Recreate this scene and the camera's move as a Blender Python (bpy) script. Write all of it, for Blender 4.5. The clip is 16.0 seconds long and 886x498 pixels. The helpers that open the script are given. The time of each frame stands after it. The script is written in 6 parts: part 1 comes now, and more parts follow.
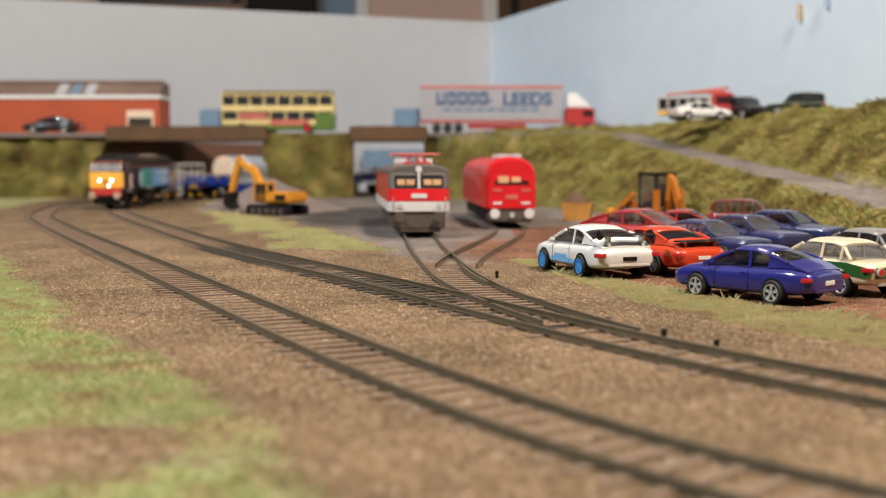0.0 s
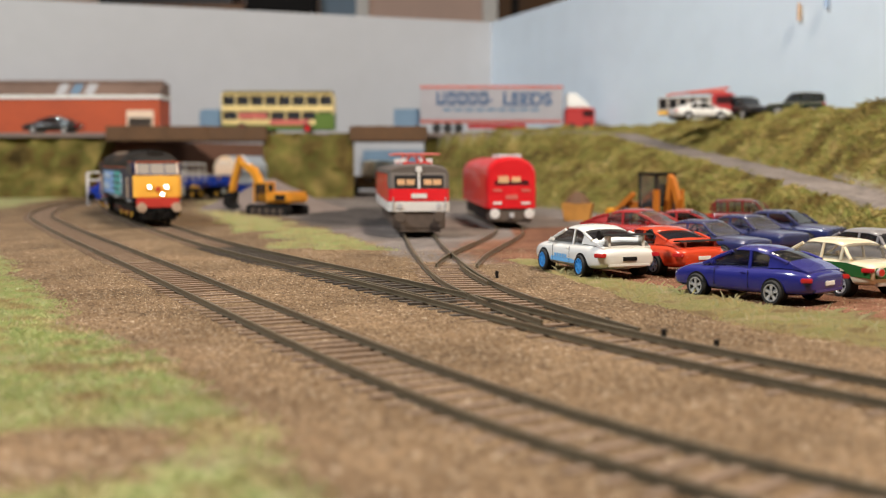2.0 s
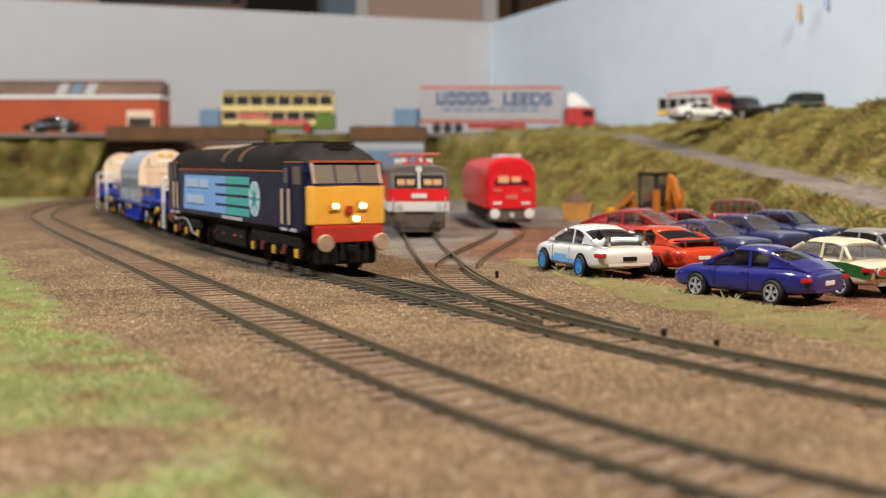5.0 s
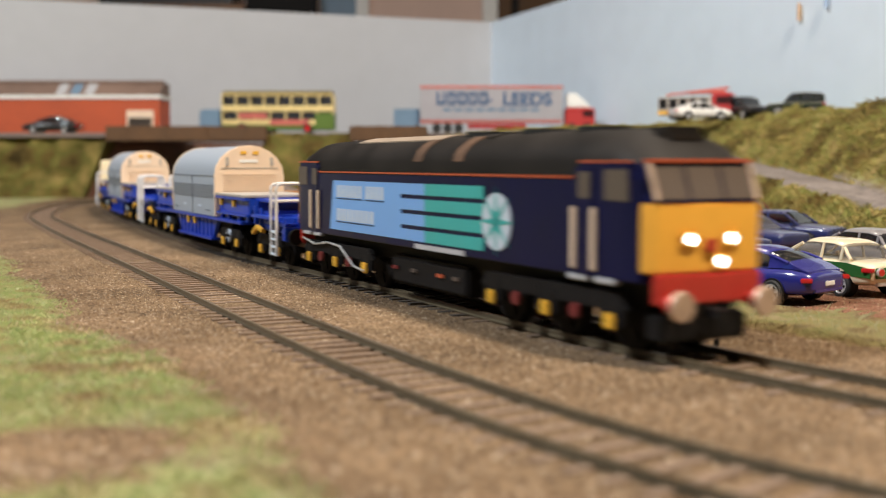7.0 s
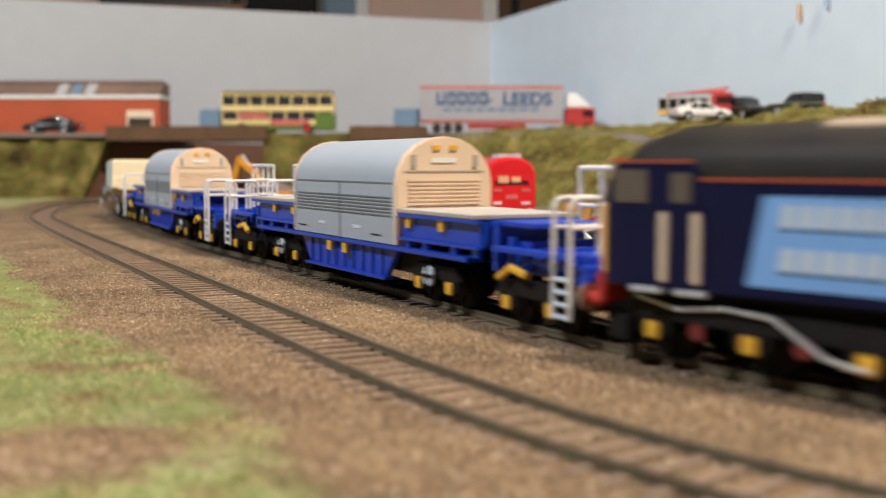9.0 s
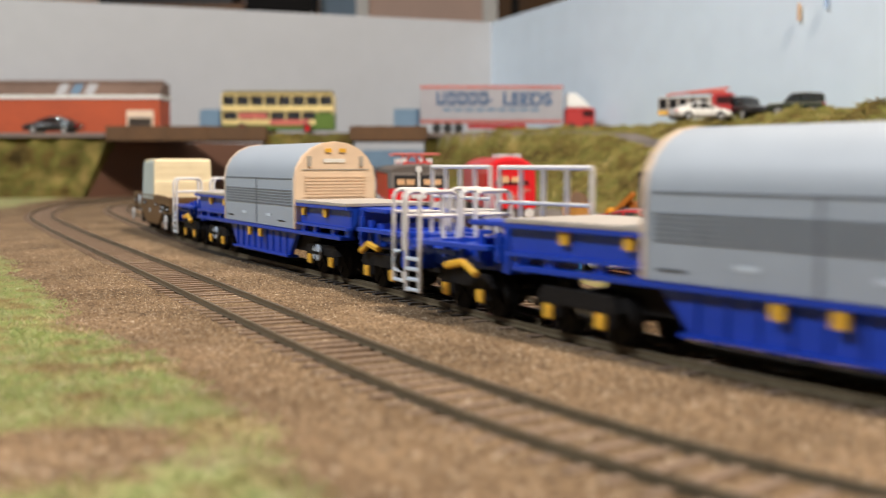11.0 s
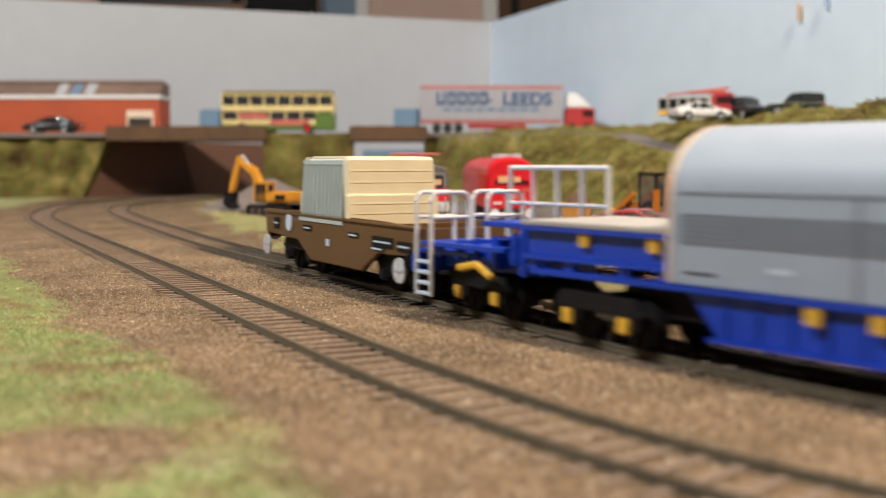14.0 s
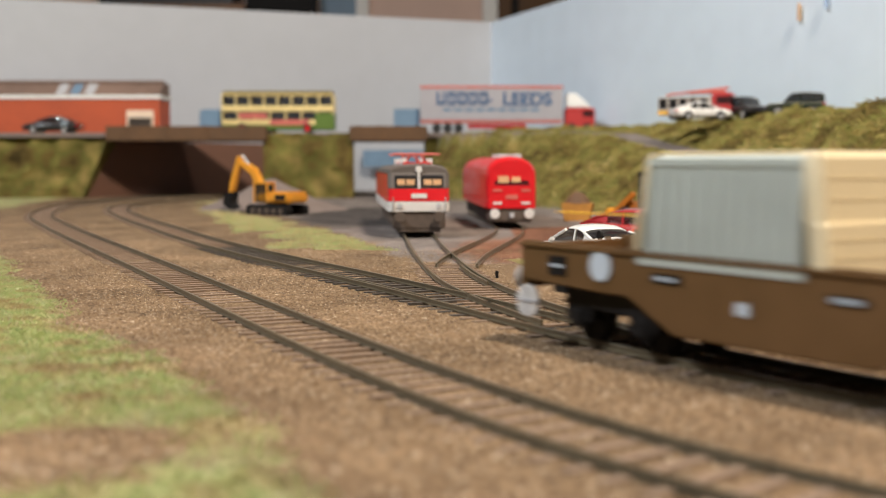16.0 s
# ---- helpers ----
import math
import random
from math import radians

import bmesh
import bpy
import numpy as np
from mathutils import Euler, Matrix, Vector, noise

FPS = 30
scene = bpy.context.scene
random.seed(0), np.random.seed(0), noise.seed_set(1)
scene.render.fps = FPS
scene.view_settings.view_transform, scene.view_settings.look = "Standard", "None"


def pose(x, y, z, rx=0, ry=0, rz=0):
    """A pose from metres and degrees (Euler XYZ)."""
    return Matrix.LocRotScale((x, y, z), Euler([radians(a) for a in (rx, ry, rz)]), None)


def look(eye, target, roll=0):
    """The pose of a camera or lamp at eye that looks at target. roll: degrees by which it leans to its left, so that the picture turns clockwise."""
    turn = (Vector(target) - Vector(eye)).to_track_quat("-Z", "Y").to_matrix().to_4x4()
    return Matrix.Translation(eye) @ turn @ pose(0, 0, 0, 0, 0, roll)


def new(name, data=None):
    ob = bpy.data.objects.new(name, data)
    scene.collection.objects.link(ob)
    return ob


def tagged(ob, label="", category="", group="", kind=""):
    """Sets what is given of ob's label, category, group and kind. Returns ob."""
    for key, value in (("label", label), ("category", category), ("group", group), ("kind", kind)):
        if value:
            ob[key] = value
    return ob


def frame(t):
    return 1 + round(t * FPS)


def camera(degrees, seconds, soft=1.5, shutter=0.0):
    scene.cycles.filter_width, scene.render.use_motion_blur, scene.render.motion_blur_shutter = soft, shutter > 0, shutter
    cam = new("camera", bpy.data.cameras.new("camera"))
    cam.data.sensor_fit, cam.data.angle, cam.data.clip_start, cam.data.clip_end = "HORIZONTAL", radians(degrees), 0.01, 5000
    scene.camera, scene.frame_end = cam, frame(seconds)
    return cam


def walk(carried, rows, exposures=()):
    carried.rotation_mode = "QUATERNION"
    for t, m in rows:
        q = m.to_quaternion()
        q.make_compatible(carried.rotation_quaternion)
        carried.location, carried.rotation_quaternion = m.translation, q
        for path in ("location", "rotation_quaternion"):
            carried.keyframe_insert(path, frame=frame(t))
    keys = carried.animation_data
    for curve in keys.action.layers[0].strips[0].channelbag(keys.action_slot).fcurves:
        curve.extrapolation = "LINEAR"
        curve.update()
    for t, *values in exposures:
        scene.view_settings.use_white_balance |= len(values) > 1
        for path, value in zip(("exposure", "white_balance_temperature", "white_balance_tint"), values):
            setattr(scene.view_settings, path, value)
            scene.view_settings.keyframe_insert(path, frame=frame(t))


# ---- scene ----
# Model railway, true size: 1 unit = 1 m, the meshes are drawn in millimetres and scaled.
MM = 0.001
cam = camera(43.8, 16.0, soft=1.1, shutter=1.0)
cam.data.dof.use_dof = True
cam.data.dof.focus_distance = 0.395
cam.data.dof.aperture_fstop = 15.0
EYE = pose(0, 0, 42.5 * MM, 90 - 4.486, 0, 0)
walk(cam, [(0.0, EYE), (16.0, EYE)], [(0.0, 0.0, 6500, 10), (16.0, 0.0, 6500, 10)])

# ---- light: a closed room with a ceiling lamp and two added fills ----
world = bpy.data.worlds.new("world")
scene.world = world
world.use_nodes = True
world.node_tree.nodes["Background"].inputs[0].default_value = (0.9, 0.95, 1.0, 1)
world.node_tree.nodes["Background"].inputs[1].default_value = 0.3


def overhead_light(x, y, z, sx, sy, power, col, tx, ty):
    d = bpy.data.lights.new("lamp_light", "AREA")
    d.shape, d.size, d.size_y, d.energy, d.color = "RECTANGLE", sx, sy, power, col
    o = new("lamp_light", d)
    o.matrix_world = look((x, y, z), (tx, ty, 0))


overhead_light(0.52, -0.10, 1.34, 0.18, 0.18, 33, (1.0, 0.86, 0.70), 0.0, 0.6)
# added fill over the back of the layout, no lamp of the room
overhead_light(0.30, 1.25, 1.30, 0.18, 0.18, 4, (1.0, 0.90, 0.78), 0.0, 0.9)
# added cool fill that stands in for daylight from the left
overhead_light(-1.0, 0.0, 1.25, 0.18, 0.18, 26.5, (0.92, 0.96, 1.0), 0.0, 0.7)


# ---- materials ----
def mat(name, col, rough=0.5, metal=0.0, var=0.12, scale=300.0, bump=0.0, coat=0.0, spec=0.5, dust=0.0):
    """A surface with grain and stains at two scales, fine relief, and dust on what faces up."""
    m = bpy.data.materials.new(name)
    m.use_nodes = True
    nt = m.node_tree
    b = nt.nodes["Principled BSDF"]
    b.inputs["Metallic"].default_value = metal
    b.inputs["Coat Weight"].default_value = coat
    b.inputs["Specular IOR Level"].default_value = spec
    tc = nt.nodes.new("ShaderNodeTexCoord")
    n1 = nt.nodes.new("ShaderNodeTexNoise")
    n1.inputs["Scale"].default_value, n1.inputs["Detail"].default_value = scale, 4
    n2 = nt.nodes.new("ShaderNodeTexNoise")
    n2.inputs["Scale"].default_value, n2.inputs["Detail"].default_value = scale * 0.13, 3
    for n in (n1, n2):
        nt.links.new(tc.outputs["Object"], n.inputs["Vector"])
    add = nt.nodes.new("ShaderNodeMath")
    add.operation = "ADD"
    nt.links.new(n1.outputs[0], add.inputs[0])
    nt.links.new(n2.outputs[0], add.inputs[1])
    mr = nt.nodes.new("ShaderNodeMapRange")
    mr.inputs[1].default_value, mr.inputs[2].default_value = 0.6, 1.4
    mr.inputs[3].default_value, mr.inputs[4].default_value = 1 - var, 1 + var
    nt.links.new(add.outputs[0], mr.inputs[0])
    mul = nt.nodes.new("ShaderNodeVectorMath")
    mul.operation = "SCALE"
    mul.inputs[0].default_value = col
    nt.links.new(mr.outputs[0], mul.inputs["Scale"])
    out = mul.outputs[0]
    if dust:
        geo = nt.nodes.new("ShaderNodeNewGeometry")
        sep = nt.nodes.new("ShaderNodeSeparateXYZ")
        nt.links.new(geo.outputs["Normal"], sep.inputs[0])
        dm = nt.nodes.new("ShaderNodeMath")
        dm.operation, dm.use_clamp = "MULTIPLY", True
        nt.links.new(sep.outputs["Z"], dm.inputs[0])
        dn = nt.nodes.new("ShaderNodeMath")
        dn.operation, dn.use_clamp = "MULTIPLY", True
        nt.links.new(add.outputs[0], dn.inputs[0])
        dn.inputs[1].default_value = dust
        nt.links.new(dn.outputs[0], dm.inputs[1])
        mx = nt.nodes.new("ShaderNodeMix")
        mx.data_type = "RGBA"
        nt.links.new(dm.outputs[0], mx.inputs[0])
        nt.links.new(out, mx.inputs[6])
        mx.inputs[7].default_value = (0.30, 0.25, 0.20, 1)
        out = mx.outputs[2]
        ra = nt.nodes.new("ShaderNodeMath")
        ra.operation, ra.use_clamp = "ADD", True
        ra.inputs[1].default_value = rough
        nt.links.new(dm.outputs[0], ra.inputs[0])
        nt.links.new(ra.outputs[0], b.inputs["Roughness"])
    else:
        rr = nt.nodes.new("ShaderNodeMapRange")
        rr.inputs[1].default_value, rr.inputs[2].default_value = 0.6, 1.4
        rr.inputs[3].default_value, rr.inputs[4].default_value = max(0.02, rough - 0.08), min(1, rough + 0.08)
        nt.links.new(add.outputs[0], rr.inputs[0])
        nt.links.new(rr.outputs[0], b.inputs["Roughness"])
    nt.links.new(out, b.inputs["Base Color"])
    if bump:
        bp = nt.nodes.new("ShaderNodeBump")
        bp.inputs["Strength"].default_value, bp.inputs["Distance"].default_value = 0.6, bump * MM
        nt.links.new(n1.outputs[0], bp.inputs["Height"])
        nt.links.new(bp.outputs[0], b.inputs["Normal"])
    return m


def glow(name, col, strength):
    m = bpy.data.materials.new(name)
    m.use_nodes = True
    b = m.node_tree.nodes["Principled BSDF"]
    b.inputs["Base Color"].default_value = (*col, 1)
    b.inputs["Emission Color"].default_value = (*col, 1)
    b.inputs["Emission Strength"].default_value = strength
    return m


def glassy(name, col, alpha=0.35, rough=0.06):
    m = bpy.data.materials.new(name)
    m.use_nodes = True
    b = m.node_tree.nodes["Principled BSDF"]
    b.inputs["Base Color"].default_value = (*col, 1)
    b.inputs["Roughness"].default_value = rough
    b.inputs["Alpha"].default_value = alpha
    return m


def ground_mat(name, bump):
    """Scatter material: earth, grass fibre, grey yard dust and red earth, blended by the painted zones."""
    m = bpy.data.materials.new(name)
    m.use_nodes = True
    nt = m.node_tree
    b = nt.nodes["Principled BSDF"]
    b.inputs["Roughness"].default_value = 0.95
    b.inputs["Specular IOR Level"].default_value = 0.15
    at = nt.nodes.new("ShaderNodeAttribute")
    at.attribute_name = "zone"
    sep = nt.nodes.new("ShaderNodeSeparateColor")
    nt.links.new(at.outputs["Color"], sep.inputs[0])
    tc = nt.nodes.new("ShaderNodeTexCoord")

    def noise_tex(scale, detail=5):
        n = nt.nodes.new("ShaderNodeTexNoise")
        n.inputs["Scale"].default_value, n.inputs["Detail"].default_value = scale, detail
        nt.links.new(tc.outputs["Object"], n.inputs["Vector"])
        return n

    def ramp(fac, stops):
        r = nt.nodes.new("ShaderNodeValToRGB")
        while len(r.color_ramp.elements) < len(stops):
            r.color_ramp.elements.new(0.5)
        for e, (p, c) in zip(r.color_ramp.elements, stops):
            e.position, e.color = p, (*c, 1)
        nt.links.new(fac, r.inputs[0])
        return r

    fine, mid, wide = noise_tex(1100, 6), noise_tex(160, 5), noise_tex(22, 4)
    turf = noise_tex(70, 6)
    vor = nt.nodes.new("ShaderNodeTexVoronoi")
    vor.inputs["Scale"].default_value = 1250
    nt.links.new(tc.outputs["Object"], vor.inputs["Vector"])
    sepv = nt.nodes.new("ShaderNodeSeparateColor")
    nt.links.new(vor.outputs["Color"], sepv.inputs[0])
    earth = ramp(sepv.outputs[0], [(0.0, (0.07, 0.045, 0.028)), (0.3, (0.18, 0.118, 0.068)), (0.7, (0.248, 0.164, 0.095)), (0.95, (0.30, 0.207, 0.125)), (1.0, (0.64, 0.53, 0.40))])
    grass = ramp(turf.outputs[0], [(0.28, (0.34, 0.23, 0.13)), (0.42, (0.40, 0.35, 0.17)), (0.56, (0.36, 0.385, 0.17)), (0.72, (0.50, 0.47, 0.27))])
    yard = ramp(mid.outputs[0], [(0.3, (0.17, 0.145, 0.13)), (0.7, (0.27, 0.23, 0.21))])
    red = ramp(mid.outputs[0], [(0.3, (0.17, 0.075, 0.045)), (0.7, (0.27, 0.13, 0.08))])

    def mix(fac, a, c):
        x = nt.nodes.new("ShaderNodeMix")
        x.data_type = "RGBA"
        nt.links.new(fac, x.inputs[0])
        nt.links.new(a, x.inputs[6])
        nt.links.new(c, x.inputs[7])
        return x.outputs[2]

    def edge(mask):
        a = nt.nodes.new("ShaderNodeMath")
        a.operation = "ADD"
        nt.links.new(mask, a.inputs[0])
        nt.links.new(mid.outputs[0], a.inputs[1])
        r = nt.nodes.new("ShaderNodeMapRange")
        r.inputs[1].default_value, r.inputs[2].default_value = 0.85, 1.2
        nt.links.new(a.outputs[0], r.inputs[0])
        return r.outputs[0]

    c = mix(edge(sep.outputs[1]), earth.outputs[0], yard.outputs[0])
    c = mix(edge(sep.outputs[2]), c, red.outputs[0])
    # one dark grey patch on the yard, mixed in by its own mask
    dark_patch = nt.nodes.new("ShaderNodeAttribute")
    dark_patch.attribute_name = "dark_patch"
    dark_grey = ramp(mid.outputs[0], [(0.3, (0.055, 0.048, 0.046)), (0.7, (0.10, 0.088, 0.082))])
    c = mix(edge(dark_patch.outputs["Fac"]), c, dark_grey.outputs[0])
    c = mix(edge(sep.outputs[0]), c, grass.outputs[0])
    lump = noise_tex(30, 5)
    bank = ramp(lump.outputs[0], [(0.3, (0.06, 0.042, 0.014)), (0.42, (0.15, 0.105, 0.032)), (0.5, (0.15, 0.14, 0.036)), (0.58, (0.23, 0.18, 0.055)), (0.7, (0.34, 0.25, 0.09))])
    c = mix(at.outputs["Alpha"], c, bank.outputs[0])
    var = nt.nodes.new("ShaderNodeMapRange")
    var.inputs[1].default_value, var.inputs[2].default_value = 0.3, 0.7
    var.inputs[3].default_value, var.inputs[4].default_value = 0.62, 1.25
    nt.links.new(wide.outputs[0], var.inputs[0])
    sc = nt.nodes.new("ShaderNodeVectorMath")
    sc.operation = "SCALE"
    nt.links.new(c, sc.inputs[0])
    nt.links.new(var.outputs[0], sc.inputs["Scale"])
    nt.links.new(sc.outputs[0], b.inputs["Base Color"])
    bp = nt.nodes.new("ShaderNodeBump")
    bp.inputs["Strength"].default_value, bp.inputs["Distance"].default_value = 0.9, bump * MM
    nt.links.new(vor.outputs["Distance"], bp.inputs["Height"])
    bp2 = nt.nodes.new("ShaderNodeBump")
    bp2.inputs["Strength"].default_value, bp2.inputs["Distance"].default_value = 0.7, bump * 2 * MM
    nt.links.new(mid.outputs[0], bp2.inputs["Height"])
    nt.links.new(bp.outputs[0], bp2.inputs["Normal"])
    nt.links.new(bp2.outputs[0], b.inputs["Normal"])
    return m


def blade_mat(name, cols, patches=None, scale=50.0):
    """Fibres or grains: each its own tint, and tints in patches over the ground."""
    m = bpy.data.materials.new(name)
    m.use_nodes = True
    nt = m.node_tree
    b = nt.nodes["Principled BSDF"]
    b.inputs["Roughness"].default_value = 0.95
    b.inputs["Specular IOR Level"].default_value = 0.1

    def ramp(fac, stops, lo=0.0, hi=1.0):
        r = nt.nodes.new("ShaderNodeValToRGB")
        while len(r.color_ramp.elements) < len(stops):
            r.color_ramp.elements.new(0.5)
        for i, (e, c) in enumerate(zip(r.color_ramp.elements, stops)):
            e.position, e.color = lo + (hi - lo) * i / (len(stops) - 1), (*c, 1)
        nt.links.new(fac, r.inputs[0])
        return r.outputs[0]

    geo = nt.nodes.new("ShaderNodeNewGeometry")
    out = ramp(geo.outputs["Random Per Island"], cols)
    if patches:
        tc = nt.nodes.new("ShaderNodeTexCoord")
        n = nt.nodes.new("ShaderNodeTexNoise")
        n.inputs["Scale"].default_value, n.inputs["Detail"].default_value = scale, 3
        nt.links.new(tc.outputs["Object"], n.inputs["Vector"])
        mx = nt.nodes.new("ShaderNodeMix")
        mx.data_type = "RGBA"
        mx.inputs[0].default_value = 0.72
        nt.links.new(out, mx.inputs[6])
        nt.links.new(ramp(n.outputs[0], patches, 0.35, 0.66), mx.inputs[7])
        out = mx.outputs[2]
    nt.links.new(out, b.inputs["Base Color"])
    return m


GROUND = ground_mat("scatter_ground", 0.8)
GRASS_GREEN = blade_mat("green_fibre", [(0.30, 0.38, 0.15), (0.42, 0.48, 0.22), (0.54, 0.52, 0.30), (0.47, 0.38, 0.22)], [(0.34, 0.24, 0.13), (0.42, 0.40, 0.20), (0.32, 0.42, 0.16), (0.50, 0.50, 0.28)], 70)
GRASS_STRAW = blade_mat("straw_fibre", [(0.44, 0.35, 0.17), (0.56, 0.46, 0.25), (0.66, 0.55, 0.35), (0.46, 0.42, 0.19), (0.38, 0.37, 0.15)], [(0.34, 0.23, 0.12), (0.54, 0.45, 0.23), (0.42, 0.41, 0.17), (0.62, 0.51, 0.30)], 60)
BANK_FOAM = blade_mat("bank_foam", [(0.14, 0.10, 0.03), (0.28, 0.23, 0.07), (0.42, 0.33, 0.13), (0.22, 0.23, 0.06), (0.52, 0.41, 0.19)], [(0.055, 0.038, 0.014), (0.20, 0.12, 0.04), (0.20, 0.21, 0.05), (0.42, 0.32, 0.11), (0.24, 0.28, 0.07), (0.52, 0.39, 0.17)], 34)
GRAVEL = blade_mat("gravel_grain", [(0.10, 0.062, 0.037), (0.20, 0.13, 0.075), (0.28, 0.19, 0.11), (0.55, 0.43, 0.30), (0.17, 0.107, 0.06), (0.24, 0.157, 0.088)])
RAIL = mat("weathered_rail", (0.11, 0.088, 0.055), 0.36, 0.0, 0.3, 400, 0.05)
SLEEPER = mat("weathered_sleeper", (0.19, 0.13, 0.09), 0.85, 0, 0.35, 500, 0.15)
SLEEPER_DARK = mat("dark_sleeper", (0.06, 0.05, 0.042), 0.8, 0, 0.4, 500, 0.15)
WALL_GREY = mat("grey_painted_backboard", (0.44, 0.455, 0.485), 0.75, 0, 0.05, 30, 0.05)
WALL_BLUE = mat("sky_blue_backboard", (0.77, 0.88, 0.98), 0.7, 0, 0.05, 25, 0.05)
ROOM = mat("salmon_room_wall", (0.72, 0.53, 0.45), 0.8, 0, 0.05, 20)
ROOMGREY = mat("dim_room_paint", (0.22, 0.21, 0.20), 0.8, 0, 0.05, 20)
WHITE = mat("white_paint", (0.8, 0.8, 0.78), 0.5, 0, 0.06, 60)
WOOD = mat("brown_wood", (0.22, 0.11, 0.05), 0.5, 0, 0.25, 60)
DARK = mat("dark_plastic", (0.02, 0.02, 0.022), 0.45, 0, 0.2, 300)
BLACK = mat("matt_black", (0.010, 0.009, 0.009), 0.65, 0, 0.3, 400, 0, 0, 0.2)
SOOT = mat("weathered_roof", (0.015, 0.012, 0.010), 0.62, 0, 0.75, 60, 0.08, 0, 0.25)
RUSTROOF = mat("rust_streaked_roof", (0.10, 0.052, 0.028), 0.7, 0, 0.6, 120, 0.08)
ROOFPATCH = mat("faded_roof_panel", (0.30, 0.23, 0.17), 0.6, 0, 0.3, 150)
NAVY = mat("navy_blue_livery", (0.005, 0.006, 0.040), 0.35, 0, 0.2, 100, 0, 0.0, 0.2)
LBLUE = mat("light_blue_livery", (0.19, 0.40, 0.78), 0.4, 0, 0.05, 200)
TEAL = mat("teal_livery", (0.05, 0.40, 0.38), 0.4, 0, 0.06, 200)
PALE = mat("pale_grey_lettering", (0.55, 0.62, 0.70), 0.5, 0, 0.08, 200)
YELLOW = mat("warning_yellow", (0.88, 0.45, 0.06), 0.4, 0, 0.06, 200, 0, 0.15)
AXLEY = mat("yellow_axlebox", (0.75, 0.42, 0.04), 0.5, 0, 0.2, 400)
BUFRED = mat("bufferbeam_red", (0.50, 0.04, 0.028), 0.45, 0, 0.12, 300)
BUFMETAL = mat("greasy_buffer", (0.55, 0.40, 0.30), 0.45, 0.3, 0.25, 300)
CABGLASS = glassy("hazy_cab_glass", (0.13, 0.10, 0.08), 0.9, 0.4)
ORANGE_LINE = mat("orange_line", (0.50, 0.10, 0.04), 0.5, 0, 0.1, 300)
GLASS = glassy("smoked_window", (0.02, 0.02, 0.022), 0.75)
CLEAR = glassy("clear_window", (0.13, 0.125, 0.12), 0.45)
STEEL = mat("bare_metal", (0.66, 0.66, 0.66), 0.28, 0.45, 0.1, 300)
GREYSTEEL = mat("light_grey_fitting", (0.50, 0.50, 0.52), 0.5, 0.1, 0.1, 300)
FLASKBLUE = mat("wagon_blue", (0.006, 0.045, 0.40), 0.4, 0, 0.12, 200, 0, 0.1)
HOODGREY = mat("hood_grey", (0.33, 0.37, 0.425), 0.5, 0, 0.05, 120)
JOINTGREY = mat("hood_joint_grey", (0.15, 0.165, 0.19), 0.6, 0, 0.1, 150)
CREAM = mat("cream_paint", (0.78, 0.61, 0.46), 0.5, 0, 0.06, 150)
DECK = mat("walkway_grey", (0.40, 0.36, 0.32), 0.7, 0, 0.15, 300)
BROWN = mat("wagon_brown", (0.13, 0.065, 0.022), 0.5, 0, 0.15, 150)
FLASKW = mat("flask_pale_cream", (0.78, 0.66, 0.44), 0.5, 0, 0.06, 150)
FLASKG = mat("flask_side_grey", (0.46, 0.50, 0.47), 0.5, 0, 0.06, 150)
LOCORED = mat("loco_red", (0.62, 0.012, 0.018), 0.35, 0, 0.1, 150, 0, 0.2)
LOCOGREY = mat("loco_roof_grey", (0.11, 0.092, 0.082), 0.55, 0, 0.2, 150)
LOCOWHITE = mat("loco_light_grey", (0.66, 0.64, 0.62), 0.45, 0, 0.08, 150)
FRAMEBROWN = mat("dusty_underframe", (0.09, 0.065, 0.05), 0.75, 0, 0.3, 300)
CABLIGHT = mat("cab_interior_tan", (0.70, 0.42, 0.22), 0.6, 0, 0.1, 200)
LAMP_ON = glow("lit_headlamp", (0.85, 0.93, 1.0), 9.0)
LAMP_RED = mat("red_lens", (0.55, 0.02, 0.02), 0.15, 0, 0.05, 300, 0, 0.5)
DULLRED = mat("dull_red", (0.16, 0.02, 0.018), 0.6, 0, 0.2, 300)
PLANT = mat("plant_yellow", (0.68, 0.29, 0.03), 0.35, 0, 0.15, 150, 0, 0.2)
RUSTYEL = mat("rusty_yellow", (0.38, 0.175, 0.03), 0.6, 0, 0.3, 120)
PLANTOR = mat("digger_orange", (0.54, 0.175, 0.02), 0.45, 0, 0.15, 150)
TYRE = mat("tyre_rubber", (0.018, 0.018, 0.018), 0.75, 0, 0.2, 400)
BRICKRED = mat("brick_red_wall", (0.46, 0.085, 0.03), 0.7, 0, 0.15, 200, 0.1)
SLATE = mat("brown_roof_sheets", (0.20, 0.13, 0.10), 0.7, 0, 0.25, 100, 0.2)
TIMBER = mat("weathered_timber", (0.11, 0.056, 0.024), 0.75, 0, 0.25, 150, 0.2)
REDWALL = mat("brown_card_wall", (0.165, 0.08, 0.052), 0.8, 0, 0.12, 60, 0.1)
BUSCREAM = mat("bus_cream", (0.78, 0.62, 0.28), 0.4, 0, 0.06, 150)
BUSROOF = mat("bus_olive_roof", (0.26, 0.20, 0.06), 0.5, 0, 0.1, 150)
LORRYRED = mat("lorry_dull_red", (0.42, 0.03, 0.03), 0.45, 0, 0.15, 120)
BUSGREEN = mat("bus_green", (0.10, 0.17, 0.03), 0.4, 0, 0.1, 150)
VANBLUE = mat("slate_blue_paint", (0.15, 0.24, 0.34), 0.5, 0, 0.1, 100)
TRAILER = mat("trailer_pale_grey", (0.37, 0.36, 0.39), 0.5, 0, 0.06, 80)
